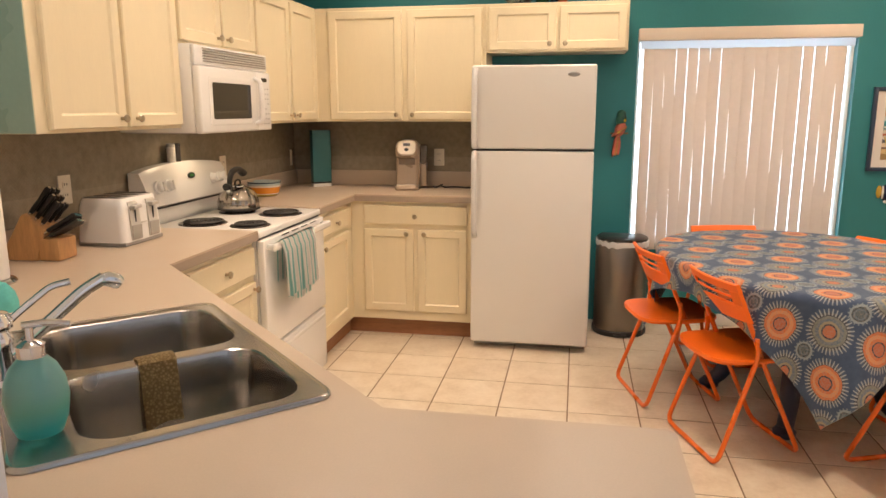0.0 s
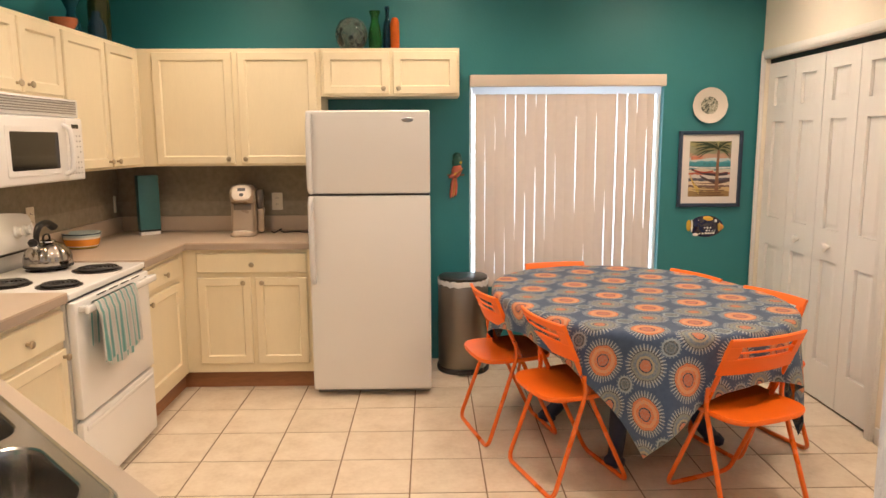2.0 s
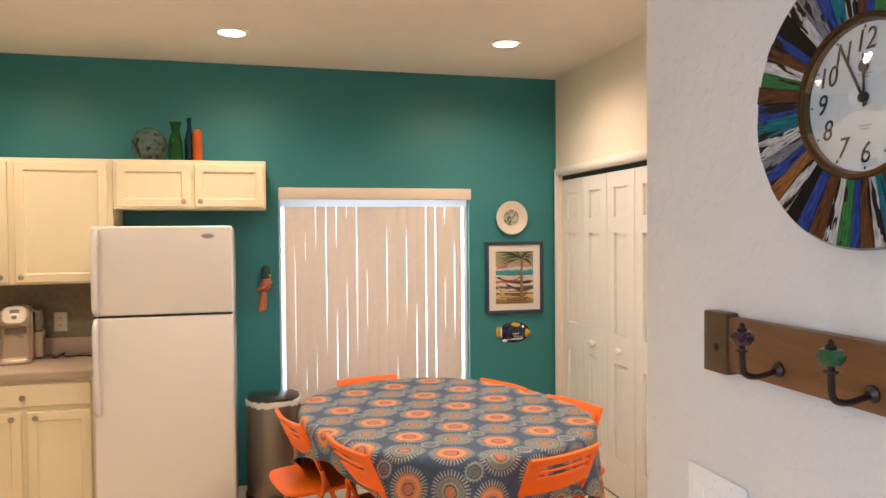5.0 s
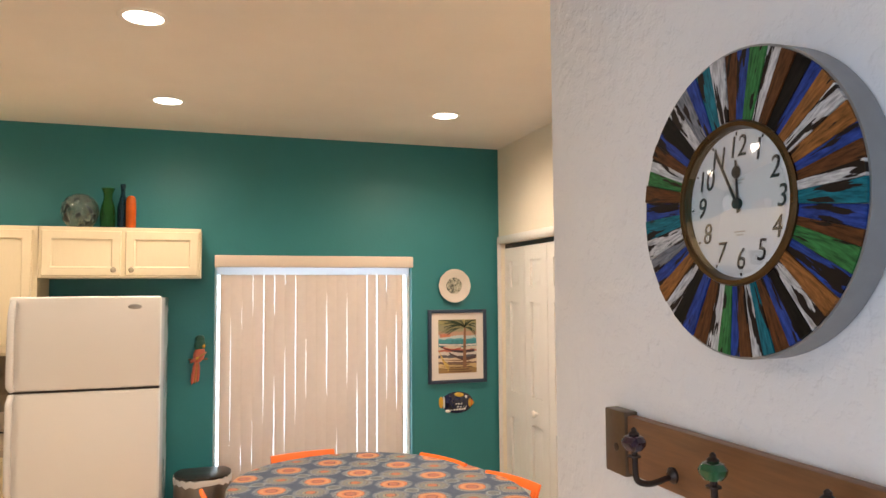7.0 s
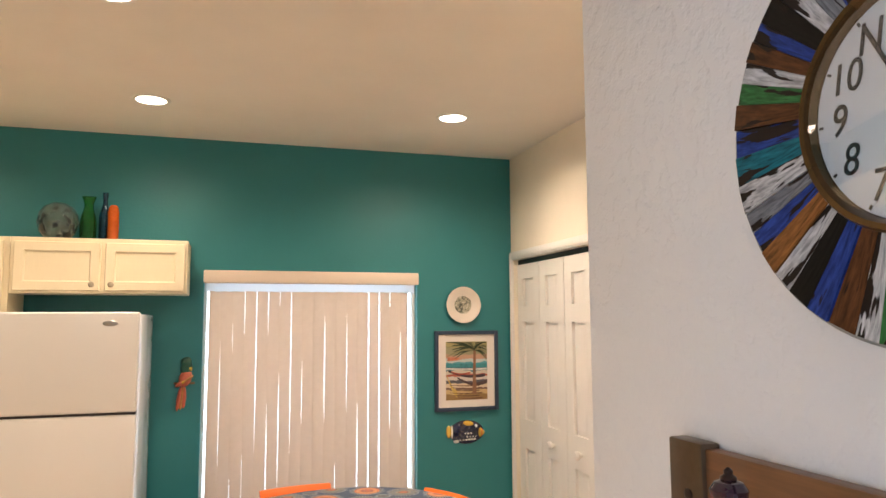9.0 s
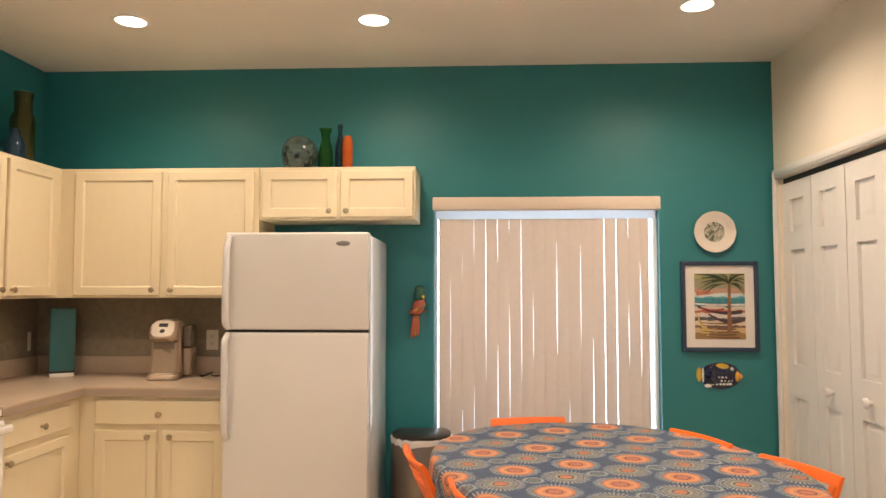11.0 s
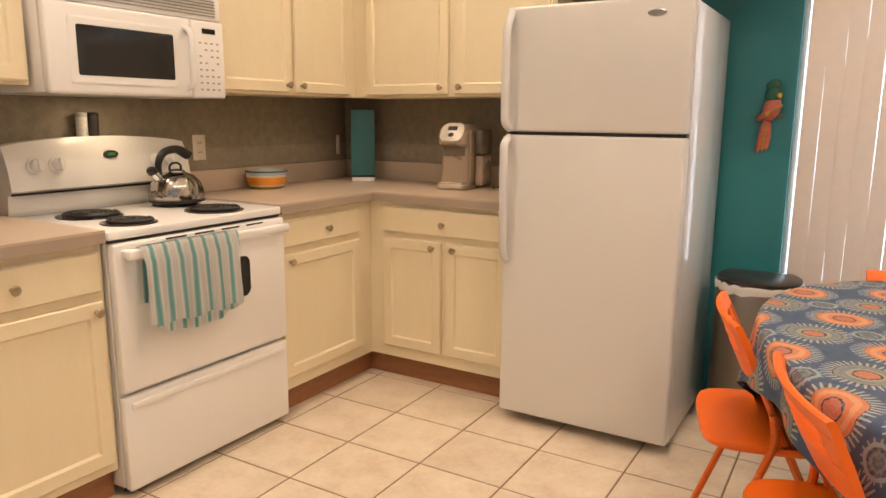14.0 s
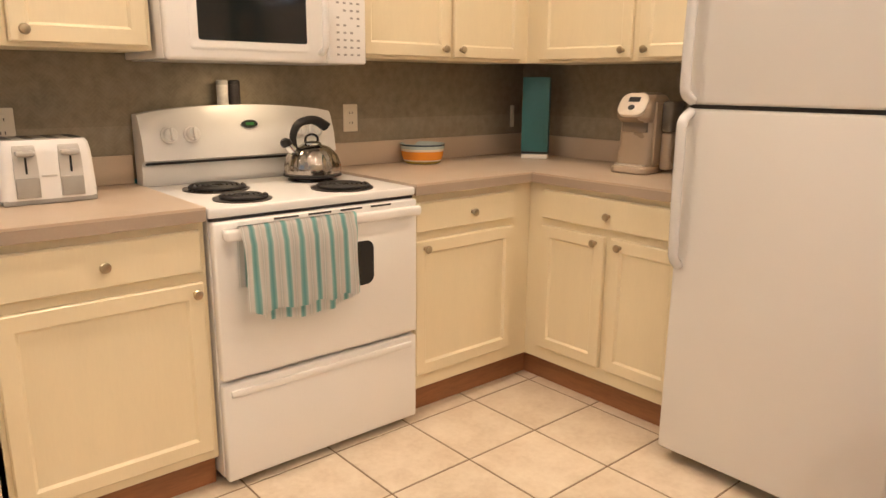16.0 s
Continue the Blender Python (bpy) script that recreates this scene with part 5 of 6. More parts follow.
painted("painted_sunset", curved(0.085, 0.330, 0.165, 0.332, 0.0, 0.026, 0.018), (0.55, 0.20, 0.12), 0)
painted("painted_far_sea", curved(0.077, 0.292, 0.355, 0.288, 0.0, 0.022, 0.024), (0.05, 0.26, 0.30), 1)
painted("painted_surf", curved(0.077, 0.270, 0.355, 0.266, 0.004, 0.010, 0.012), (0.62, 0.64, 0.62), 2)
painted("painted_dark_hull", curved(0.090, 0.255, 0.340, 0.225, 0.020, 0.012, 0.020), (0.05, 0.03, 0.04), 3)
painted("painted_red_hull", curved(0.110, 0.250, 0.240, 0.243, 0.012, 0.008, 0.010), (0.40, 0.07, 0.04), 4)
painted("painted_near_hull", curved(0.150, 0.212, 0.355, 0.185, 0.030, 0.010, 0.026), (0.08, 0.05, 0.05), 5)
painted("painted_yellow_boat", curved(0.080, 0.222, 0.150, 0.105, 0.018, 0.012, 0.050), (0.60, 0.42, 0.12), 6)
for _i in range(6): painted("painted_sand_shadow", curved(0.10 + 0.02 * (_i % 3), 0.165 - 0.016 * _i, 0.30 + 0.02 * (_i % 2), 0.160 - 0.016 * _i, 0.004, 0.003, 0.008), (0.16, 0.08, 0.04), 7)
painted("painted_trunk", curved(0.252, 0.105, 0.262, 0.385, 0.0, 0.0, 0.0)[:9] + [(0.278, 0.385), (0.276, 0.25), (0.282, 0.105)], (0.26, 0.13, 0.07), 8)
_rg = random.Random(5)
for _i in range(30):
    _t = radians(-38 + _i * 8.8)
    _l = _rg.uniform(0.14, 0.24)
    _ex, _ez = min(0.352, max(0.079, 0.266 + _l * math.cos(_t))), min(0.438, max(0.285, 0.392 + 0.6 * _l * math.sin(_t)))
    painted("painted_frond" if _i % 3 else "painted_pale_frond", curved(0.266, 0.392, _ex, _ez, -0.014, 0.016, 0.004), (0.035, 0.06, 0.03) if _i % 3 else (0.26, 0.25, 0.12), 9 + _i % 4)

_PC = surf("cream_china", (0.72, 0.66, 0.58), 0.2, vary=0.03, bump=0)
PL = thing("decorative_plate", pose(2.033, YB - 0.004, 1.735, 90), "cream china plate with a scribbled centre on the wall", "plate")
_b = B()
_n = 48
_prof = [(0.04, 0.0), (0.068, 0.002), (0.082, 0.010), (0.112, 0.019), (0.118, 0.021), (0.117, 0.0235), (0.084, 0.0145), (0.07, 0.0075), (0.004, 0.0065)]
rings(_b, [[(r * (1 + (0.012 * math.cos(i * 12 * 2 * math.pi / _n) if r > 0.1 else 0)) * math.cos(2 * math.pi * i / _n), r * math.sin(2 * math.pi * i / _n), z) for i in range(_n)] for r, z in _prof])
part("dish", _b, _PC, PL)
_m, _nt, _p = nodes_of("scribbled_print")
_n2 = noise_node(_nt, object_co(_nt), 55, 3, 0.7)
_nt.links.new(ramp_node(_nt, _n2, [(0.47, (0.08, 0.09, 0.07)), (0.5, (0.55, 0.52, 0.42)), (0.58, (0.20, 0.22, 0.14)), (0.62, (0.6, 0.56, 0.46))]), _p.inputs["Base Color"])
part("centre_print", lathe(B(), [(0.058, 0.0065), (0.058, 0.0078), (0.003, 0.0078)], 32), _m, PL, "dark green scribbled print")

# ceramic fish
FI = thing("ceramic_fish", pose(2.052, YB - 0.002, 0.92, 90) @ Matrix.Diagonal((1.12, 1.24, 1, 1)), "painted ceramic fish, navy with yellow fins and white dots", "fish")


def ellipsoid_relief(bm, a, b, h, n=40, cx=0, cy=0):
    return rings(bm, [[(cx + a * k * math.cos(2 * math.pi * i / n), cy + b * k * math.sin(2 * math.pi * i / n), z) for i in range(n)] for k, z in ((1, 0), (1, h * 0.3), (0.9, h * 0.62), (0.6, h * 0.9), (0.2, h))])


_NB = surf("navy_glaze", (0.008, 0.012, 0.045), 0.12, vary=0.2, bump=0, coat=0.5)
_YE = surf("yellow_glaze", (0.62, 0.40, 0.06), 0.15, vary=0.15, bump=0, coat=0.5)
_WH = surf("white_glaze", (0.75, 0.74, 0.70), 0.15, vary=0.03, bump=0, coat=0.5)
_ORG = surf("orange_glaze", (0.70, 0.20, 0.04), 0.15, vary=0.1, bump=0, coat=0.5)
part("plate", ellipsoid_relief(B(), 0.104, 0.060, 0.010), _NB, FI)
part("body", ellipsoid_relief(B(), 0.078, 0.047, 0.021, cx=-0.008), _NB, FI)
part("back_fin", ellipsoid_relief(B(), 0.034, 0.015, 0.019, 24, 0.006, 0.042), _YE, FI, m=pose(0, 0, 0, 0, 0, -4))
part("tail", ellipsoid_relief(B(), 0.015, 0.032, 0.012, 24, -0.106, 0.004), _YE, FI)
part("tail_band", ellipsoid_relief(B(), 0.006, 0.034, 0.015, 24, -0.088, 0.002), _WH, FI)
for _n, _c, _x, _h in (("cheek", _YE, 0.082, 0.018), ("cheek_stripe", _ORG, 0.090, 0.0195), ("snout", _YE, 0.097, 0.021)):
    part(_n, ellipsoid_relief(B(), 0.012, 0.030 - (_x - 0.076) * 0.8, _h, 24, _x, -0.004), _c, FI)
part("eye", ellipsoid_relief(B(), 0.009, 0.009, 0.022, 16, 0.056, 0.030), _WH, FI)
part("belly_fin", ellipsoid_relief(B(), 0.018, 0.009, 0.012, 20, -0.062, -0.046), _WH, FI)
for _j, _nn in enumerate((7, 8, 6)):
    for _i in range(_nn):
        _x, _y = (_i - (_nn - 1) / 2) * 0.0172 + 0.004 + (0.004 if _j == 1 else 0), -0.006 - 0.0155 * _j
        part("white_dot", ellipsoid_relief(B(), 0.0076, 0.0062, 0.003, 10, _x, _y), _WH, FI, m=pose(0, 0, 0.019 - 3.2 * _x * _x - 3.5 * _y * _y))

# wooden parrot
PA = thing("parrot_ornament", pose(0.33, YB - 0.003, 1.28, 90), "painted hanging parrot ornament, green head and coral tail", "ornament")
_GP, _CP, _OP = surf("dark_green_paint", (0.015, 0.10, 0.065), 0.4, vary=0.3), surf("coral_paint", (0.52, 0.13, 0.075), 0.45, vary=0.3), surf("ochre_paint", (0.42, 0.19, 0.06), 0.5, vary=0.4)
part("crest", ellipsoid_relief(B(), 0.030, 0.030, 0.022, 24), _GP, PA, m=pose(0.012, 0.122, 0))
part("head", ellipsoid_relief(B(), 0.034, 0.042, 0.030, 24), _GP, PA, m=pose(0.012, 0.088, 0, 0, 0, -12))
part("body", ellipsoid_relief(B(), 0.034, 0.052, 0.034, 24), _CP, PA, m=pose(0.008, 0.030, 0, 0, 0, -18))
for _k in range(3): part("tail_feather", ellipsoid_relief(B(), 0.0125, 0.080 - 0.008 * _k, 0.018 - 0.003 * _k, 20), (_CP, _OP, _CP)[_k], PA, m=pose(-0.010 + 0.012 * (_k - 1), -0.078, 0.001 * _k, 0, 0, -5 + 4 * (_k - 1)))
for _k in range(3): part("wing_feather", ellipsoid_relief(B(), 0.012, 0.046 - 0.006 * _k, 0.034, 18), (_OP, _YE, _CP)[_k], PA, m=pose(0.014 - 0.016 * _k, 0.020 - 0.010 * _k, 0.002, 0, 0, -56))
part("beak", ellipsoid_relief(B(), 0.012, 0.015, 0.032, 14, 0.034, 0.084), _YE, PA)
part("perch", boxed(-0.055, 0.06, -0.004, 0.006, 0.0, 0.012, 0.002), surf("perch_wood", (0.20, 0.11, 0.05), 0.6, vary=0.3), PA)


# ---- glass on top of the cabinets ----
def tinted(name, color, rough=0.05, weight=0.85):
    m, nt, p = nodes_of(name)
    nt.links.new(ramp_node(nt, noise_node(nt, object_co(nt), 14, 3), [(0.35, tuple(c * 0.75 for c in color)), (0.65, color)]), p.inputs["Base Color"])
    p.inputs["Roughness"].default_value, p.inputs["Transmission Weight"].default_value = rough, weight
    p.inputs["IOR"].default_value = 1.45
    return m


def vessel(name, m, profile, material, label, category, wall=0.004):
    b = B()
    inner = [(max(0.003, r - wall), z + (wall if i == 0 else 0)) for i, (r, z) in enumerate(profile)]
    lathe(b, profile + list(reversed(inner)), 32)
    return solid(name, b, material, label, category, m)


ZT = UT + 0.001
_m, _nt, _p = nodes_of("speckled_glass")
_n3 = noise_node(_nt, object_co(_nt), 22, 2, 0.4)
_nt.links.new(ramp_node(_nt, _n3, [(0.56, (0.50, 0.64, 0.60)), (0.60, (0.02, 0.03, 0.03))]), _p.inputs["Base Color"])
_nt.links.new(ramp_node(_nt, _n3, [(0.56, 0.92), (0.60, 0.1)]), _p.inputs["Transmission Weight"])
_p.inputs["Roughness"].default_value = 0.06
vessel("glass_globe", pose(-0.33, 4.84, ZT), [(0.03, 0.0), (0.064, 0.011), (0.092, 0.045), (0.104, 0.095), (0.097, 0.142), (0.074, 0.180), (0.038, 0.202), (0.006, 0.208)], _m, "round clear glass globe with dark speckles", "ornament")
vessel("green_vase", pose(-0.182, 4.84, ZT), [(0.036, 0), (0.041, 0.01), (0.043, 0.09), (0.036, 0.14), (0.024, 0.18), (0.025, 0.21), (0.036, 0.240), (0.038, 0.243)], tinted("green_glass", (0.015, 0.32, 0.06)), "green glass carafe vase", "vase")
vessel("blue_bottle", pose(-0.106, 4.88, ZT), [(0.027, 0), (0.030, 0.01), (0.030, 0.14), (0.020, 0.185), (0.012, 0.215), (0.012, 0.25), (0.015, 0.255), (0.015, 0.277)], tinted("blue_glass", (0.02, 0.15, 0.26)), "slim blue glass bottle", "bottle")
vessel("orange_bottle", pose(-0.056, 4.84, ZT), [(0.026, 0), (0.029, 0.008), (0.029, 0.165), (0.024, 0.192), (0.014, 0.203)], tinted("orange_glass", (0.68, 0.14, 0.02), 0.2, 0.3), "slim frosted orange glass bottle", "bottle")
vessel("amber_bottle", pose(-1.79, 4.58, ZT), [(0.055, 0), (0.062, 0.01), (0.064, 0.23), (0.058, 0.27), (0.046, 0.29), (0.046, 0.37), (0.051, 0.375), (0.051, 0.40)], tinted("amber_green_glass", (0.10, 0.115, 0.02), 0.05, 0.7), "tall olive and amber glass bottle", "bottle")
vessel("blue_jug", pose(-1.76, 4.47, ZT), [(0.045, 0), (0.05, 0.01), (0.05, 0.09), (0.035, 0.13), (0.02, 0.15), (0.02, 0.18)], tinted("deep_blue_glass", (0.05, 0.14, 0.24), 0.05, 0.7), "deep blue glass jug", "bottle")
vessel("flared_vase", pose(-1.78, 4.22, ZT), [(0.045, 0), (0.05, 0.02), (0.04, 0.08), (0.022, 0.13), (0.025, 0.15), (0.05, 0.205), (0.062, 0.23)], tinted("teal_glass", (0.012, 0.16, 0.24), 0.06, 0.7), "flared teal glass vase with a coral base", "vase")
vessel("coral_bowl", pose(-1.75, 4.07, ZT), [(0.03, 0), (0.04, 0.008), (0.065, 0.05), (0.07, 0.075)], surf("coral_glass", (0.36, 0.10, 0.04), 0.2, vary=0.2), "small coral glass bowl", "bowl")
_b = B()
box(_b, -0.12, 0.12, -0.09, 0.09, 0, 0.13, 0.012)
_BK = surf("woven_basket", (0.16, 0.085, 0.04), 0.8, vary=0.5, fine=60, bump=0.6, depth=0.004, stretch=(1, 1, 3))
solid("storage_basket", _b, _BK, "brown woven basket on the wall cabinet", "basket", pose(-1.78, 3.25, ZT, 0, 0, 90))

# ---- counter things ----
KT = thing("kettle", pose(-1.675, 3.580, 0.9245, 0, 0, 85) @ Matrix.Diagonal((1, 1, 0.84, 1)), "polished steel whistling kettle with a black handle", "kettle")
_b = B()
_n = 90
_prof = [(0.088, 0.0), (0.100, 0.006), (0.106, 0.022), (0.1045, 0.052), (0.093, 0.092), (0.068, 0.125), (0.036, 0.142)]
rings(_b, [[(r * (1 + 0.022 * math.cos(15 * 2 * math.pi * i / _n) * (1 if 0.01 < z < 0.12 else 0)) * math.cos(2 * math.pi * i / _n), r * (1 + 0.022 * math.cos(15 * 2 * math.pi * i / _n) * (1 if 0.01 < z < 0.12 else 0)) * math.sin(2 * math.pi * i / _n), z) for i in range(_n)] for r, z in _prof])
part("body", _b, surf("kettle_steel", (0.40, 0.365, 0.33), 0.15, metal=1.0, vary=0.05, bump=0), KT)
part("base_ring", lathe(B(), [(0.098, -0.0005), (0.109, 0.003), (0.1085, 0.012), (0.1, 0.0135)], 40, caps=(True, False)), BLACK, KT, "dark base ring")
_lid = part("lid", lathe(B(), [(0.037, 0.1405), (0.036, 0.147), (0.026, 0.154), (0.004, 0.157)], 24), CHROME, KT)
part("lid_loop", tube(B(), arc([(-0.026, 0, 0.148), (-0.024, 0, 0.176), (0.0, 0, 0.186), (0.024, 0, 0.176), (0.026, 0, 0.148)], 0.02, 5), 0.0048, 8), BLACK, _lid, "black wire lid loop")
_b = B()
tube(_b, arc([(-0.062, 0, 0.098), (-0.090, 0, 0.135), (-0.100, 0, 0.150)], 0.02), 0.018, 12, taper=None)
_so = part("spout", _b, CHROME, KT)
part("spout_cap", tube(B(), [(-0.096, 0, 0.140), (-0.106, 0, 0.157), (-0.112, 0, 0.166)], 0.021, 12, taper=[1, 1, 0.6]), BLACK, _so, "black spout cap")
_pth = arc([(-0.066, 0, 0.108), (-0.078, 0, 0.18), (-0.052, 0, 0.238), (0.012, 0, 0.252), (0.062, 0, 0.215)], 0.05, 6)
part("handle", tube(B(), _pth, 0.019, 12, taper=[0.6 + 0.55 * i / (len(_pth) - 1) for i in range(len(_pth))]), BLACK, KT, "curved black plastic handle")

BW = thing("bowl_stack", pose(-1.83, 4.238, 0.916) @ Matrix.Diagonal((0.97, 0.97, 0.90, 1)), "stack of striped orange and blue ceramic bowls", "bowls")
_bowl_r = lambda z: 0.078 + 0.028 * math.sqrt(z / 0.1)
_z0 = 0.0
for _n, _c, _z1 in (("olive_glaze_band", (0.34, 0.24, 0.04), 0.014), ("cream_glaze_line", (0.70, 0.62, 0.48), 0.020), ("orange_band", (0.80, 0.29, 0.03), 0.062), ("cream_band", (0.72, 0.66, 0.55), 0.074), ("pale_blue_band", (0.42, 0.52, 0.52), 0.088), ("navy_rim", (0.03, 0.05, 0.07), 0.097)):
    part("bowl_band", lathe(B(), [(_bowl_r(_z0), _z0 + 0.0002), (_bowl_r((_z0 + _z1) / 2) + 0.0012, (_z0 + _z1) / 2), (_bowl_r(_z1), _z1)], 40, caps=(_z0 == 0, False)), surf(_n, _c, 0.2, vary=0.06, bump=0, coat=0.3), BW)
    _z0 = _z1
part("inside", lathe(B(), [(_bowl_r(0.097), 0.097), (0.104, 0.099), (0.100, 0.096), (0.085, 0.062), (0.04, 0.05)], 40, caps=(False, True)), surf("pale_aqua_glaze", (0.50, 0.60, 0.60), 0.2, vary=0.05, bump=0, coat=0.3), BW, "pale aqua glazed inside")

TBX = thing("tall_tin", pose(-1.672, 4.815, 0.916, 0, 0, 36), "tall teal paper box on a white base", "box")
part("base", boxed(-0.062, 0.062, -0.034, 0.034, 0, 0.022, 0.002), WHITE_TRIM, TBX, "white base")
part("band", boxed(-0.0635, 0.0635, -0.0355, 0.0355, 0.022, 0.034, 0.001), BLACK, TBX, "black band above the base")
_b = B()
box(_b, -0.064, 0.064, -0.036, 0.036, 0.034, 0.384, 0.003)
part("shell", _b, surf("teal_tin", (0.030, 0.140, 0.150), 0.4, vary=0.10, fine=30), TBX)
# narrow pale strip on the wall, its purpose unknown
solid("pale_wall_strip", boxed(-0.010, 0.010, -0.012, 0, -0.055, 0.055, 0.003), OUTLET_PLATE, "narrow pale strip of unknown use on the wallpaper", "cable cover", pose(XL + 0.0045, 4.915, 1.105, 0, 0, 90))

KC, KCG = surf("champagne_plastic", (0.46, 0.365, 0.27), 0.3, metal=0.25, vary=0.03, bump=0), surf("pale_panel", (0.66, 0.59, 0.50), 0.25, vary=0.02, bump=0)
KCD = surf("taupe_plastic", (0.20, 0.16, 0.125), 0.4, vary=0.04, bump=0)
CM = thing("coffee_maker", pose(-1.052, 4.80, 0.916, 0, 0, 10) @ Matrix.Diagonal((1.08, 1.05, 1.0, 1)), "champagne single-serve coffee maker beside the outlet", "coffee maker")


def swept(levels, r):
    """A rounded upright shell: levels of (z, half width, front y, back y)."""
    return rings(B(), [[(x, y, z) for x, y in rrect(0, (f + k) / 2, 2 * w, k - f, r)] for z, w, f, k in levels])


part("base", swept([(0.0, 0.072, -0.135, 0.13), (0.006, 0.075, -0.139, 0.132), (0.022, 0.075, -0.137, 0.132), (0.030, 0.070, -0.130, 0.128)], 0.03), KC, CM)
part("body", swept([(0.029, 0.070, -0.088, 0.128), (0.12, 0.068, -0.080, 0.126), (0.21, 0.066, -0.074, 0.122), (0.232, 0.064, -0.070, 0.118)], 0.02), KC, CM)
# dark block stands in for the shade under the head
part("recess_shade", boxed(-0.050, 0.050, -0.092, -0.079, 0.165, 0.212, 0.004), KCD, CM, "dark block painting the shade of the spout recess")
part("drip_tray", boxed(-0.055, 0.055, -0.128, -0.09, 0.029, 0.035, 0.002), KCG, CM, "pale drip tray")
_hd = part("head", swept([(0.205, 0.060, -0.105, 0.06), (0.222, 0.068, -0.130, 0.075), (0.262, 0.070, -0.132, 0.085), (0.296, 0.067, -0.098, 0.09), (0.314, 0.056, -0.05, 0.08)], 0.036), KC, CM)
_b = B()
rings(_b, [[(x, y, z) for x, y in rrect(0, 0, 0.108 - k, 0.112 - k, 0.036)] for k, z in ((0, -0.010), (0, 0.004), (0.008, 0.007))])
_pn = part("control_face", _b, KCG, _hd, "pale rounded control face", pose(0, -0.112, 0.276, 50))
part("display", boxed(-0.022, 0.022, 0.008, 0.032, 0.005, 0.0082), BLACK, _pn, "dark display")
part("button", lathe(B(), [(0.013, 0.005), (0.013, 0.0082), (0.010, 0.009)], 18, (0, -0.020, 0)), BLACK, _pn)
part("lid_hinge", swept([(0.312, 0.040, -0.01, 0.085), (0.322, 0.034, 0.0, 0.078)], 0.015), KCD, _hd, "dark lid handle")
part("side_trim", boxed(0.064, 0.076, -0.070, 0.122, 0.03, 0.286, 0.005, 3), KC, CM)
_b = B()
box(_b, 0.0765, 0.118, -0.02, 0.118, 0.012, 0.165, 0.010, 3)
part("tank_base", _b, KC, CM)
_b = B()
box(_b, 0.0765, 0.120, -0.03, 0.120, 0.166, 0.290, 0.012, 3)
part("water_tank", _b, tinted("smoky_tank", (0.26, 0.22, 0.18), 0.2, 0.35), CM, "smoky water tank")
_b = B()
tube(_b, arc([(-0.89, 4.86, 0.924), (-0.86, 4.80, 0.922), (-0.82, 4.88, 0.94), (-0.86, 4.93, 0.925), (-0.80, 4.82, 0.922), (-0.74, 4.86, 0.924), (-0.66, 4.82, 0.922), (-0.62, 4.83, 0.924)], 0.05, 6), 0.0045, 8)
_cord = solid("power_cord", _b, BLACK, "coiled black power cord on the counter", "cord")
_b = B()
box(_b, -0.625, -0.60, 4.818, 4.842, 0.917, 0.936, 0.004)
part("plug", _b, BLACK, _cord)

TO = thing("toaster", pose(-1.740, 2.683, 0.916, 0, 0, 90) @ Matrix.Diagonal((0.92, 0.9, 0.98, 1)), "white four-slice toaster with grey lever panels", "toaster")
_b = B()
rings(_b, [[(x, y, z) for x, y in rrect(0, 0, 0.275 * k, 0.235 * k2, 0.03)] for z, k, k2 in ((0.014, 1.03, 1.0), (0.03, 1.03, 1.0), (0.15, 0.985, 0.94), (0.176, 0.955, 0.89), (0.188, 0.91, 0.82))])
part("body", _b, APPLIANCE, TO)
part("base", boxed(-0.136, 0.136, -0.116, 0.112, 0, 0.016, 0.004), GREY_PLASTIC, TO, "grey plastic base")
_TG, _TL = surf("toaster_grey", (0.36, 0.345, 0.31), 0.4, vary=0.04), surf("toaster_pale_grey", (0.56, 0.54, 0.50), 0.3, vary=0.03)
for _x in (-0.064, 0.064):
    _b = B()
    rings(_b, [[(_x - w, y, z), (_x + w, y, z), (_x + w, y + 0.02, z), (_x - w, y + 0.02, z)] for w, y, z in ((0.034, -0.1235, 0.02), (0.034, -0.1225, 0.084), (0.033, -0.1185, 0.140), (0.031, -0.1115, 0.168), (0.028, -0.100, 0.178))])
    _g = part("lever_panel", _b, _TL, TO, "pale grey lever panel")
    part("slot", boxed(_x - 0.003, _x + 0.003, -0.1236, -0.1205, 0.092, 0.140), BLACK, _g)
    part("lever", boxed(_x - 0.027, _x + 0.027, -0.142, -0.112, 0.146, 0.160, 0.005), _TL, _g, "pale grey lever")
    part("dial", boxed(_x - 0.033, _x + 0.033, -0.1285, -0.1226, 0.022, 0.080, 0.003), _TG, _g, "darker grey dial panel")
part("name_bar", boxed(-0.022, 0.022, -0.1195, -0.117, 0.080, 0.086, 0.001), _TL, TO)
part("top_panel", boxed(-0.118, 0.118, -0.086, 0.090, 0.1875, 0.1895, 0.001), _TG, TO, "dark grey top panel")
for _x in (-0.10, -0.035, 0.035, 0.10): part("bread_slot", boxed(_x - 0.014, _x + 0.014, -0.075, 0.085, 0.1893, 0.1908), BLACK, TO)

KB = thing("knife_block", pose(-1.812, 2.322, 0.916, 0, 0, 5), "wooden knife block full of black-handled knives", "knife block")
_BL = surf("block_wood", (0.50, 0.27, 0.11), 0.45, vary=0.22, fine=10, broad=4, bump=0.1, stretch=(14, 14, 2))
_b = B()
_sec = [(-0.100, 0.0), (0.02, 0.0), (0.046, 0.070), (0.050, 0.112), (-0.010, 0.168), (-0.026, 0.160), (-0.108, 0.028)]
rings(_b, [[(x, -0.05, z) for x, z in _sec], [(x, 0.05, z) for x, z in _sec]])
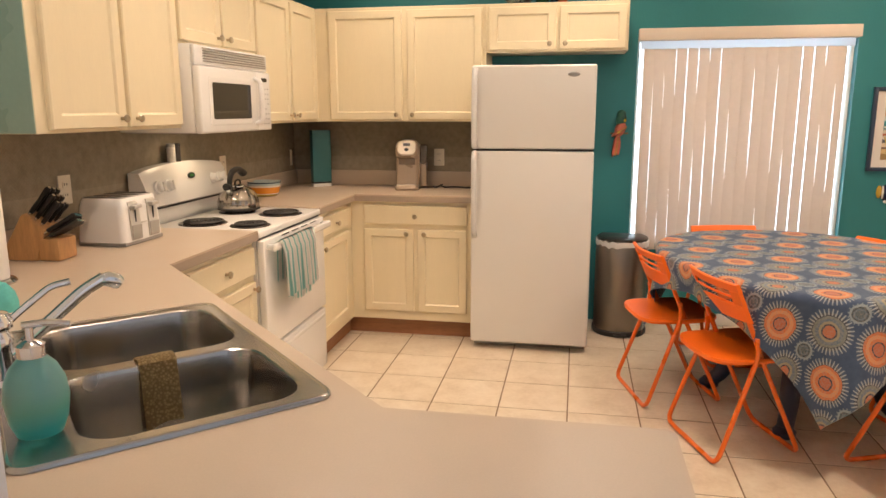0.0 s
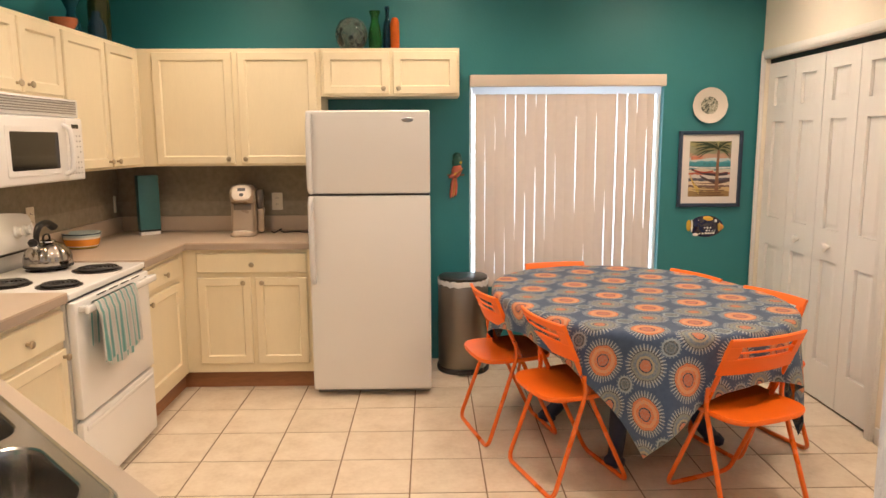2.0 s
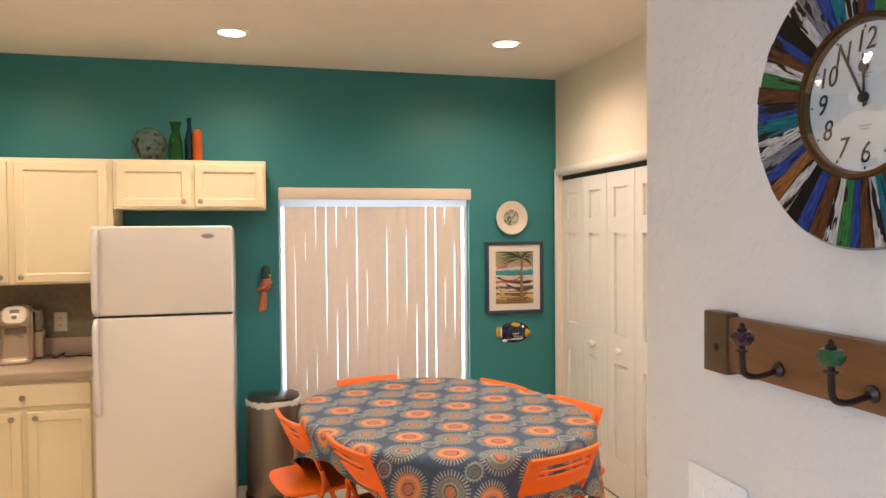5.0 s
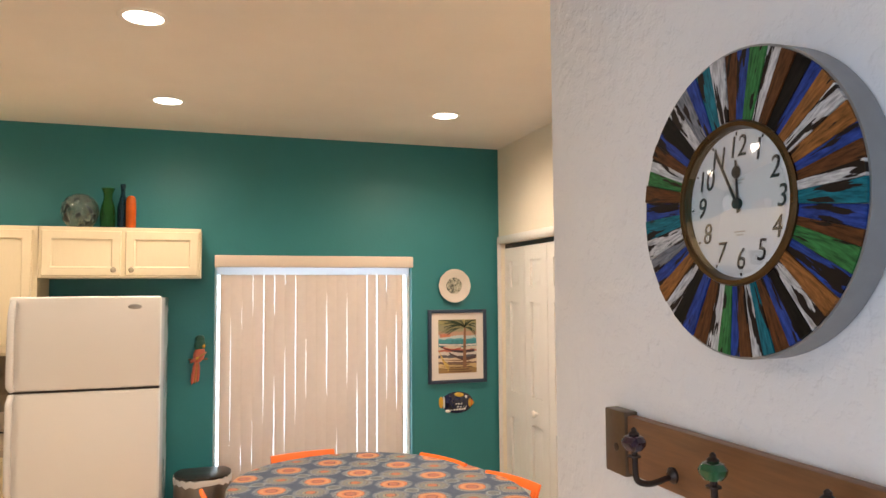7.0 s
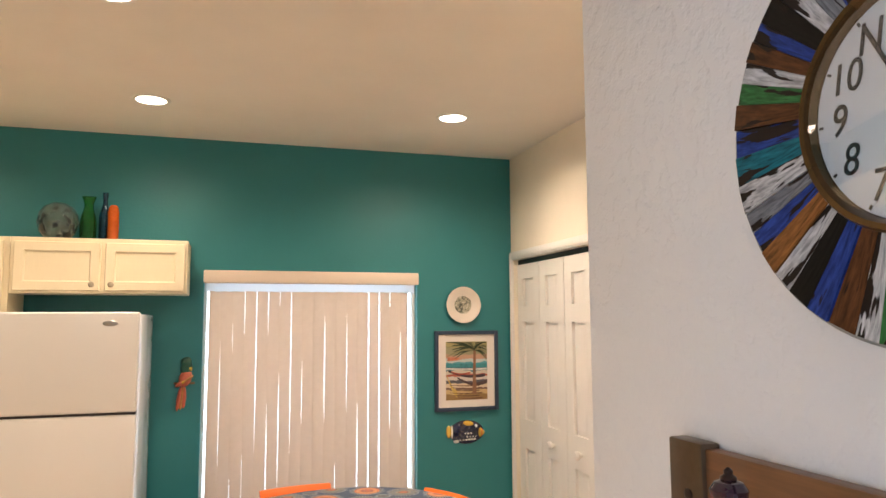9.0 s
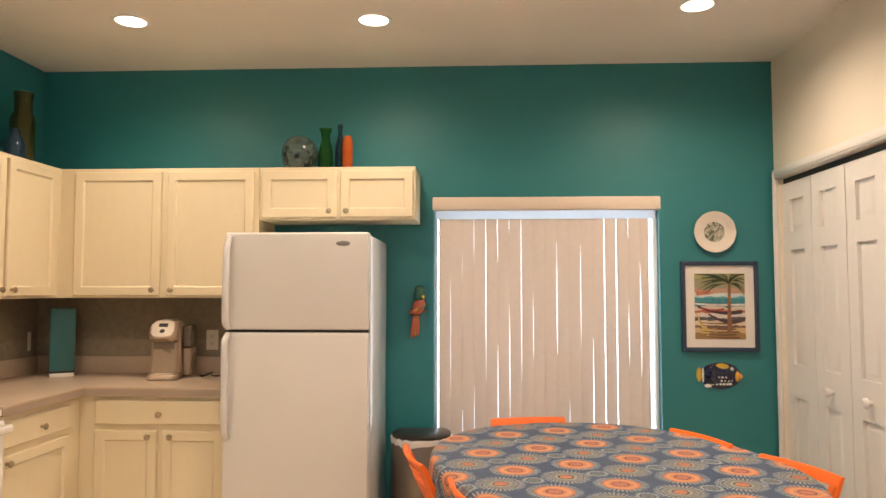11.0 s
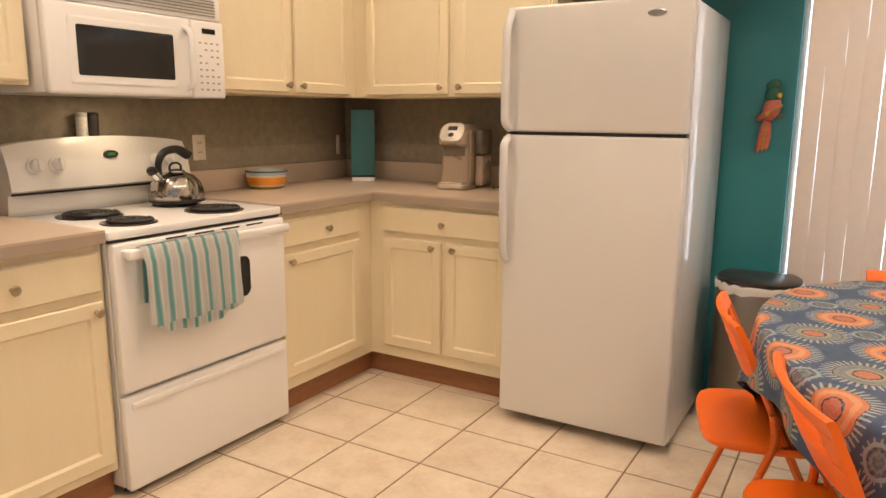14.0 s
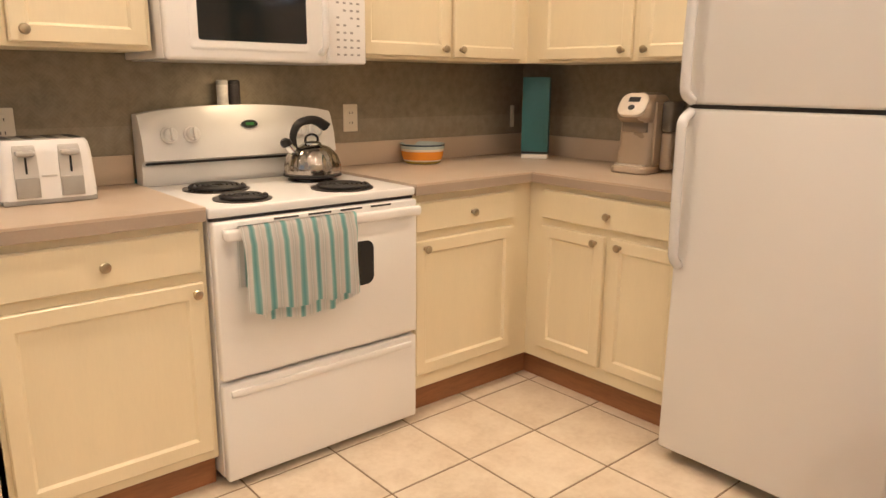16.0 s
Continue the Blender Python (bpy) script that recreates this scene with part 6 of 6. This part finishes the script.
bmesh.ops.bevel(_b, geom=list(_b.edges), offset=0.003, segments=2, affect="EDGES")
part("block", _b, _BL, KB)
_b = B()
box(_b, 0.03, 0.105, -0.052, 0.052, 0, 0.078, 0.006)
part("front_block", _b, _BL, KB)



def knife(at, way, length, r):
    """A black handle with a steel bolster and butt rivet."""
    at, way = Vector(at), Vector(way).normalized()
    h = part("knife_handle", tube(B(), [at + way * 0.012, at + way * 0.03, at + way * length * 0.55, at + way * length * 0.93, at + way * length], r, 8, taper=[0.85, 0.95, 0.9, 1.2, 0.8]), BLACK, KB, "black knife handle")
    part("bolster", tube(B(), [at - way * 0.012, at + way * 0.0125], r * 0.75, 8), CHROME, h, "steel bolster")
    q = at + way * length * 0.955
    part("butt_cap", tube(B(), [q, q + way * length * 0.052], r * 0.62, 8), CHROME, h, "steel butt cap")


for _i in range(3):
    for _j in range(3):
        knife((-0.004 + _i * 0.020, -0.032 + _j * 0.032, 0.161 - _i * 0.018), (0.66, 0, 0.75), 0.128 - 0.010 * _i - 0.008 * _j, 0.0095)
for _i in range(2):
    for _j in range(4):
        knife((0.050 + _i * 0.006, -0.036 + _j * 0.024, 0.100 - _i * 0.018), (0.88, 0, 0.48), 0.136 - 0.010 * _j, 0.0085)

PT = thing("paper_towel_holder", pose(-1.692, 1.955, 0.916), "white paper towel roll on a chrome stand", "paper towel")
part("base", lathe(B(), [(0.078, 0), (0.08, 0.005), (0.075, 0.011), (0.02, 0.013)], 32), CHROME, PT)
part("roll", lathe(B(), [(0.02, 0.014), (0.058, 0.0145), (0.060, 0.02), (0.060, 0.288), (0.02, 0.292)], 32), surf("paper", (0.82, 0.80, 0.76), 0.9, vary=0.03, fine=120, bump=0.3), PT)
part("post", lathe(B(), [(0.006, 0.0), (0.006, 0.31), (0.012, 0.318), (0.005, 0.33)], 12), CHROME, PT)
_b = B()
ellipsoid_relief(_b, 0.065, 0.055, 0.075, 32)
for _v in _b.verts: _v.co.z += 0.006 * math.sin(60 * _v.co.x) * math.cos(47 * _v.co.y)
solid("aqua_sponge", _b, surf("aqua_scrubber", (0.12, 0.50, 0.47), 0.9, vary=0.2, fine=90, bump=0.8, depth=0.004), "aqua cloth scrubber behind the sink", "sponge", pose(-1.445, 1.705, 0.916))

for _k, (_y, _n, _c) in enumerate(((3.338, "white_shaker", (0.62, 0.60, 0.56)), (3.385, "black_shaker", (0.03, 0.025, 0.025)))):
    _sh = thing("spice_shaker", pose(-1.895, _y, 1.182), ("white" if _k == 0 else "dark") + " spice shaker standing on the stove back", "shaker")
    part("can", lathe(B(), [(0.019, 0), (0.021, 0.003), (0.021, 0.075)], 20), surf(_n, _c, 0.4, vary=0.25, fine=60), _sh)
    part("cap", lathe(B(), [(0.0215, 0.0755), (0.0215, 0.088), (0.016, 0.093)], 20), BLACK if _k else GREY_PLASTIC, _sh)

# ---- floor tiles ----
PX, PY, X0, Y0 = 0.3355, 0.3325, 0.0595, 3.739
_b = B()
_h = 0.5
rings(_b, [[(-PX * _h + k, -PY * _h + k, z), (PX * _h - k, -PY * _h + k, z), (PX * _h - k, PY * _h - k, z), (-PX * _h + k, PY * _h - k, z)] for k, z in ((0.0036, -0.0025), (0.0036, -0.0012), (0.0052, 0.0))], False, True)
_tile = mesh_of("tile", _b, TILE)
_floor = bpy.data.objects["floor"]
for _i in range(-6, 7):
    for _j in range(-18, 4):
        _x, _y = X0 + (_i + 0.5) * PX, Y0 + (_j + 0.5) * PY
        if _x - PX / 2 < XL: continue
        _o = part("tile", _tile, None, _floor, m=pose(_x, _y, 0))
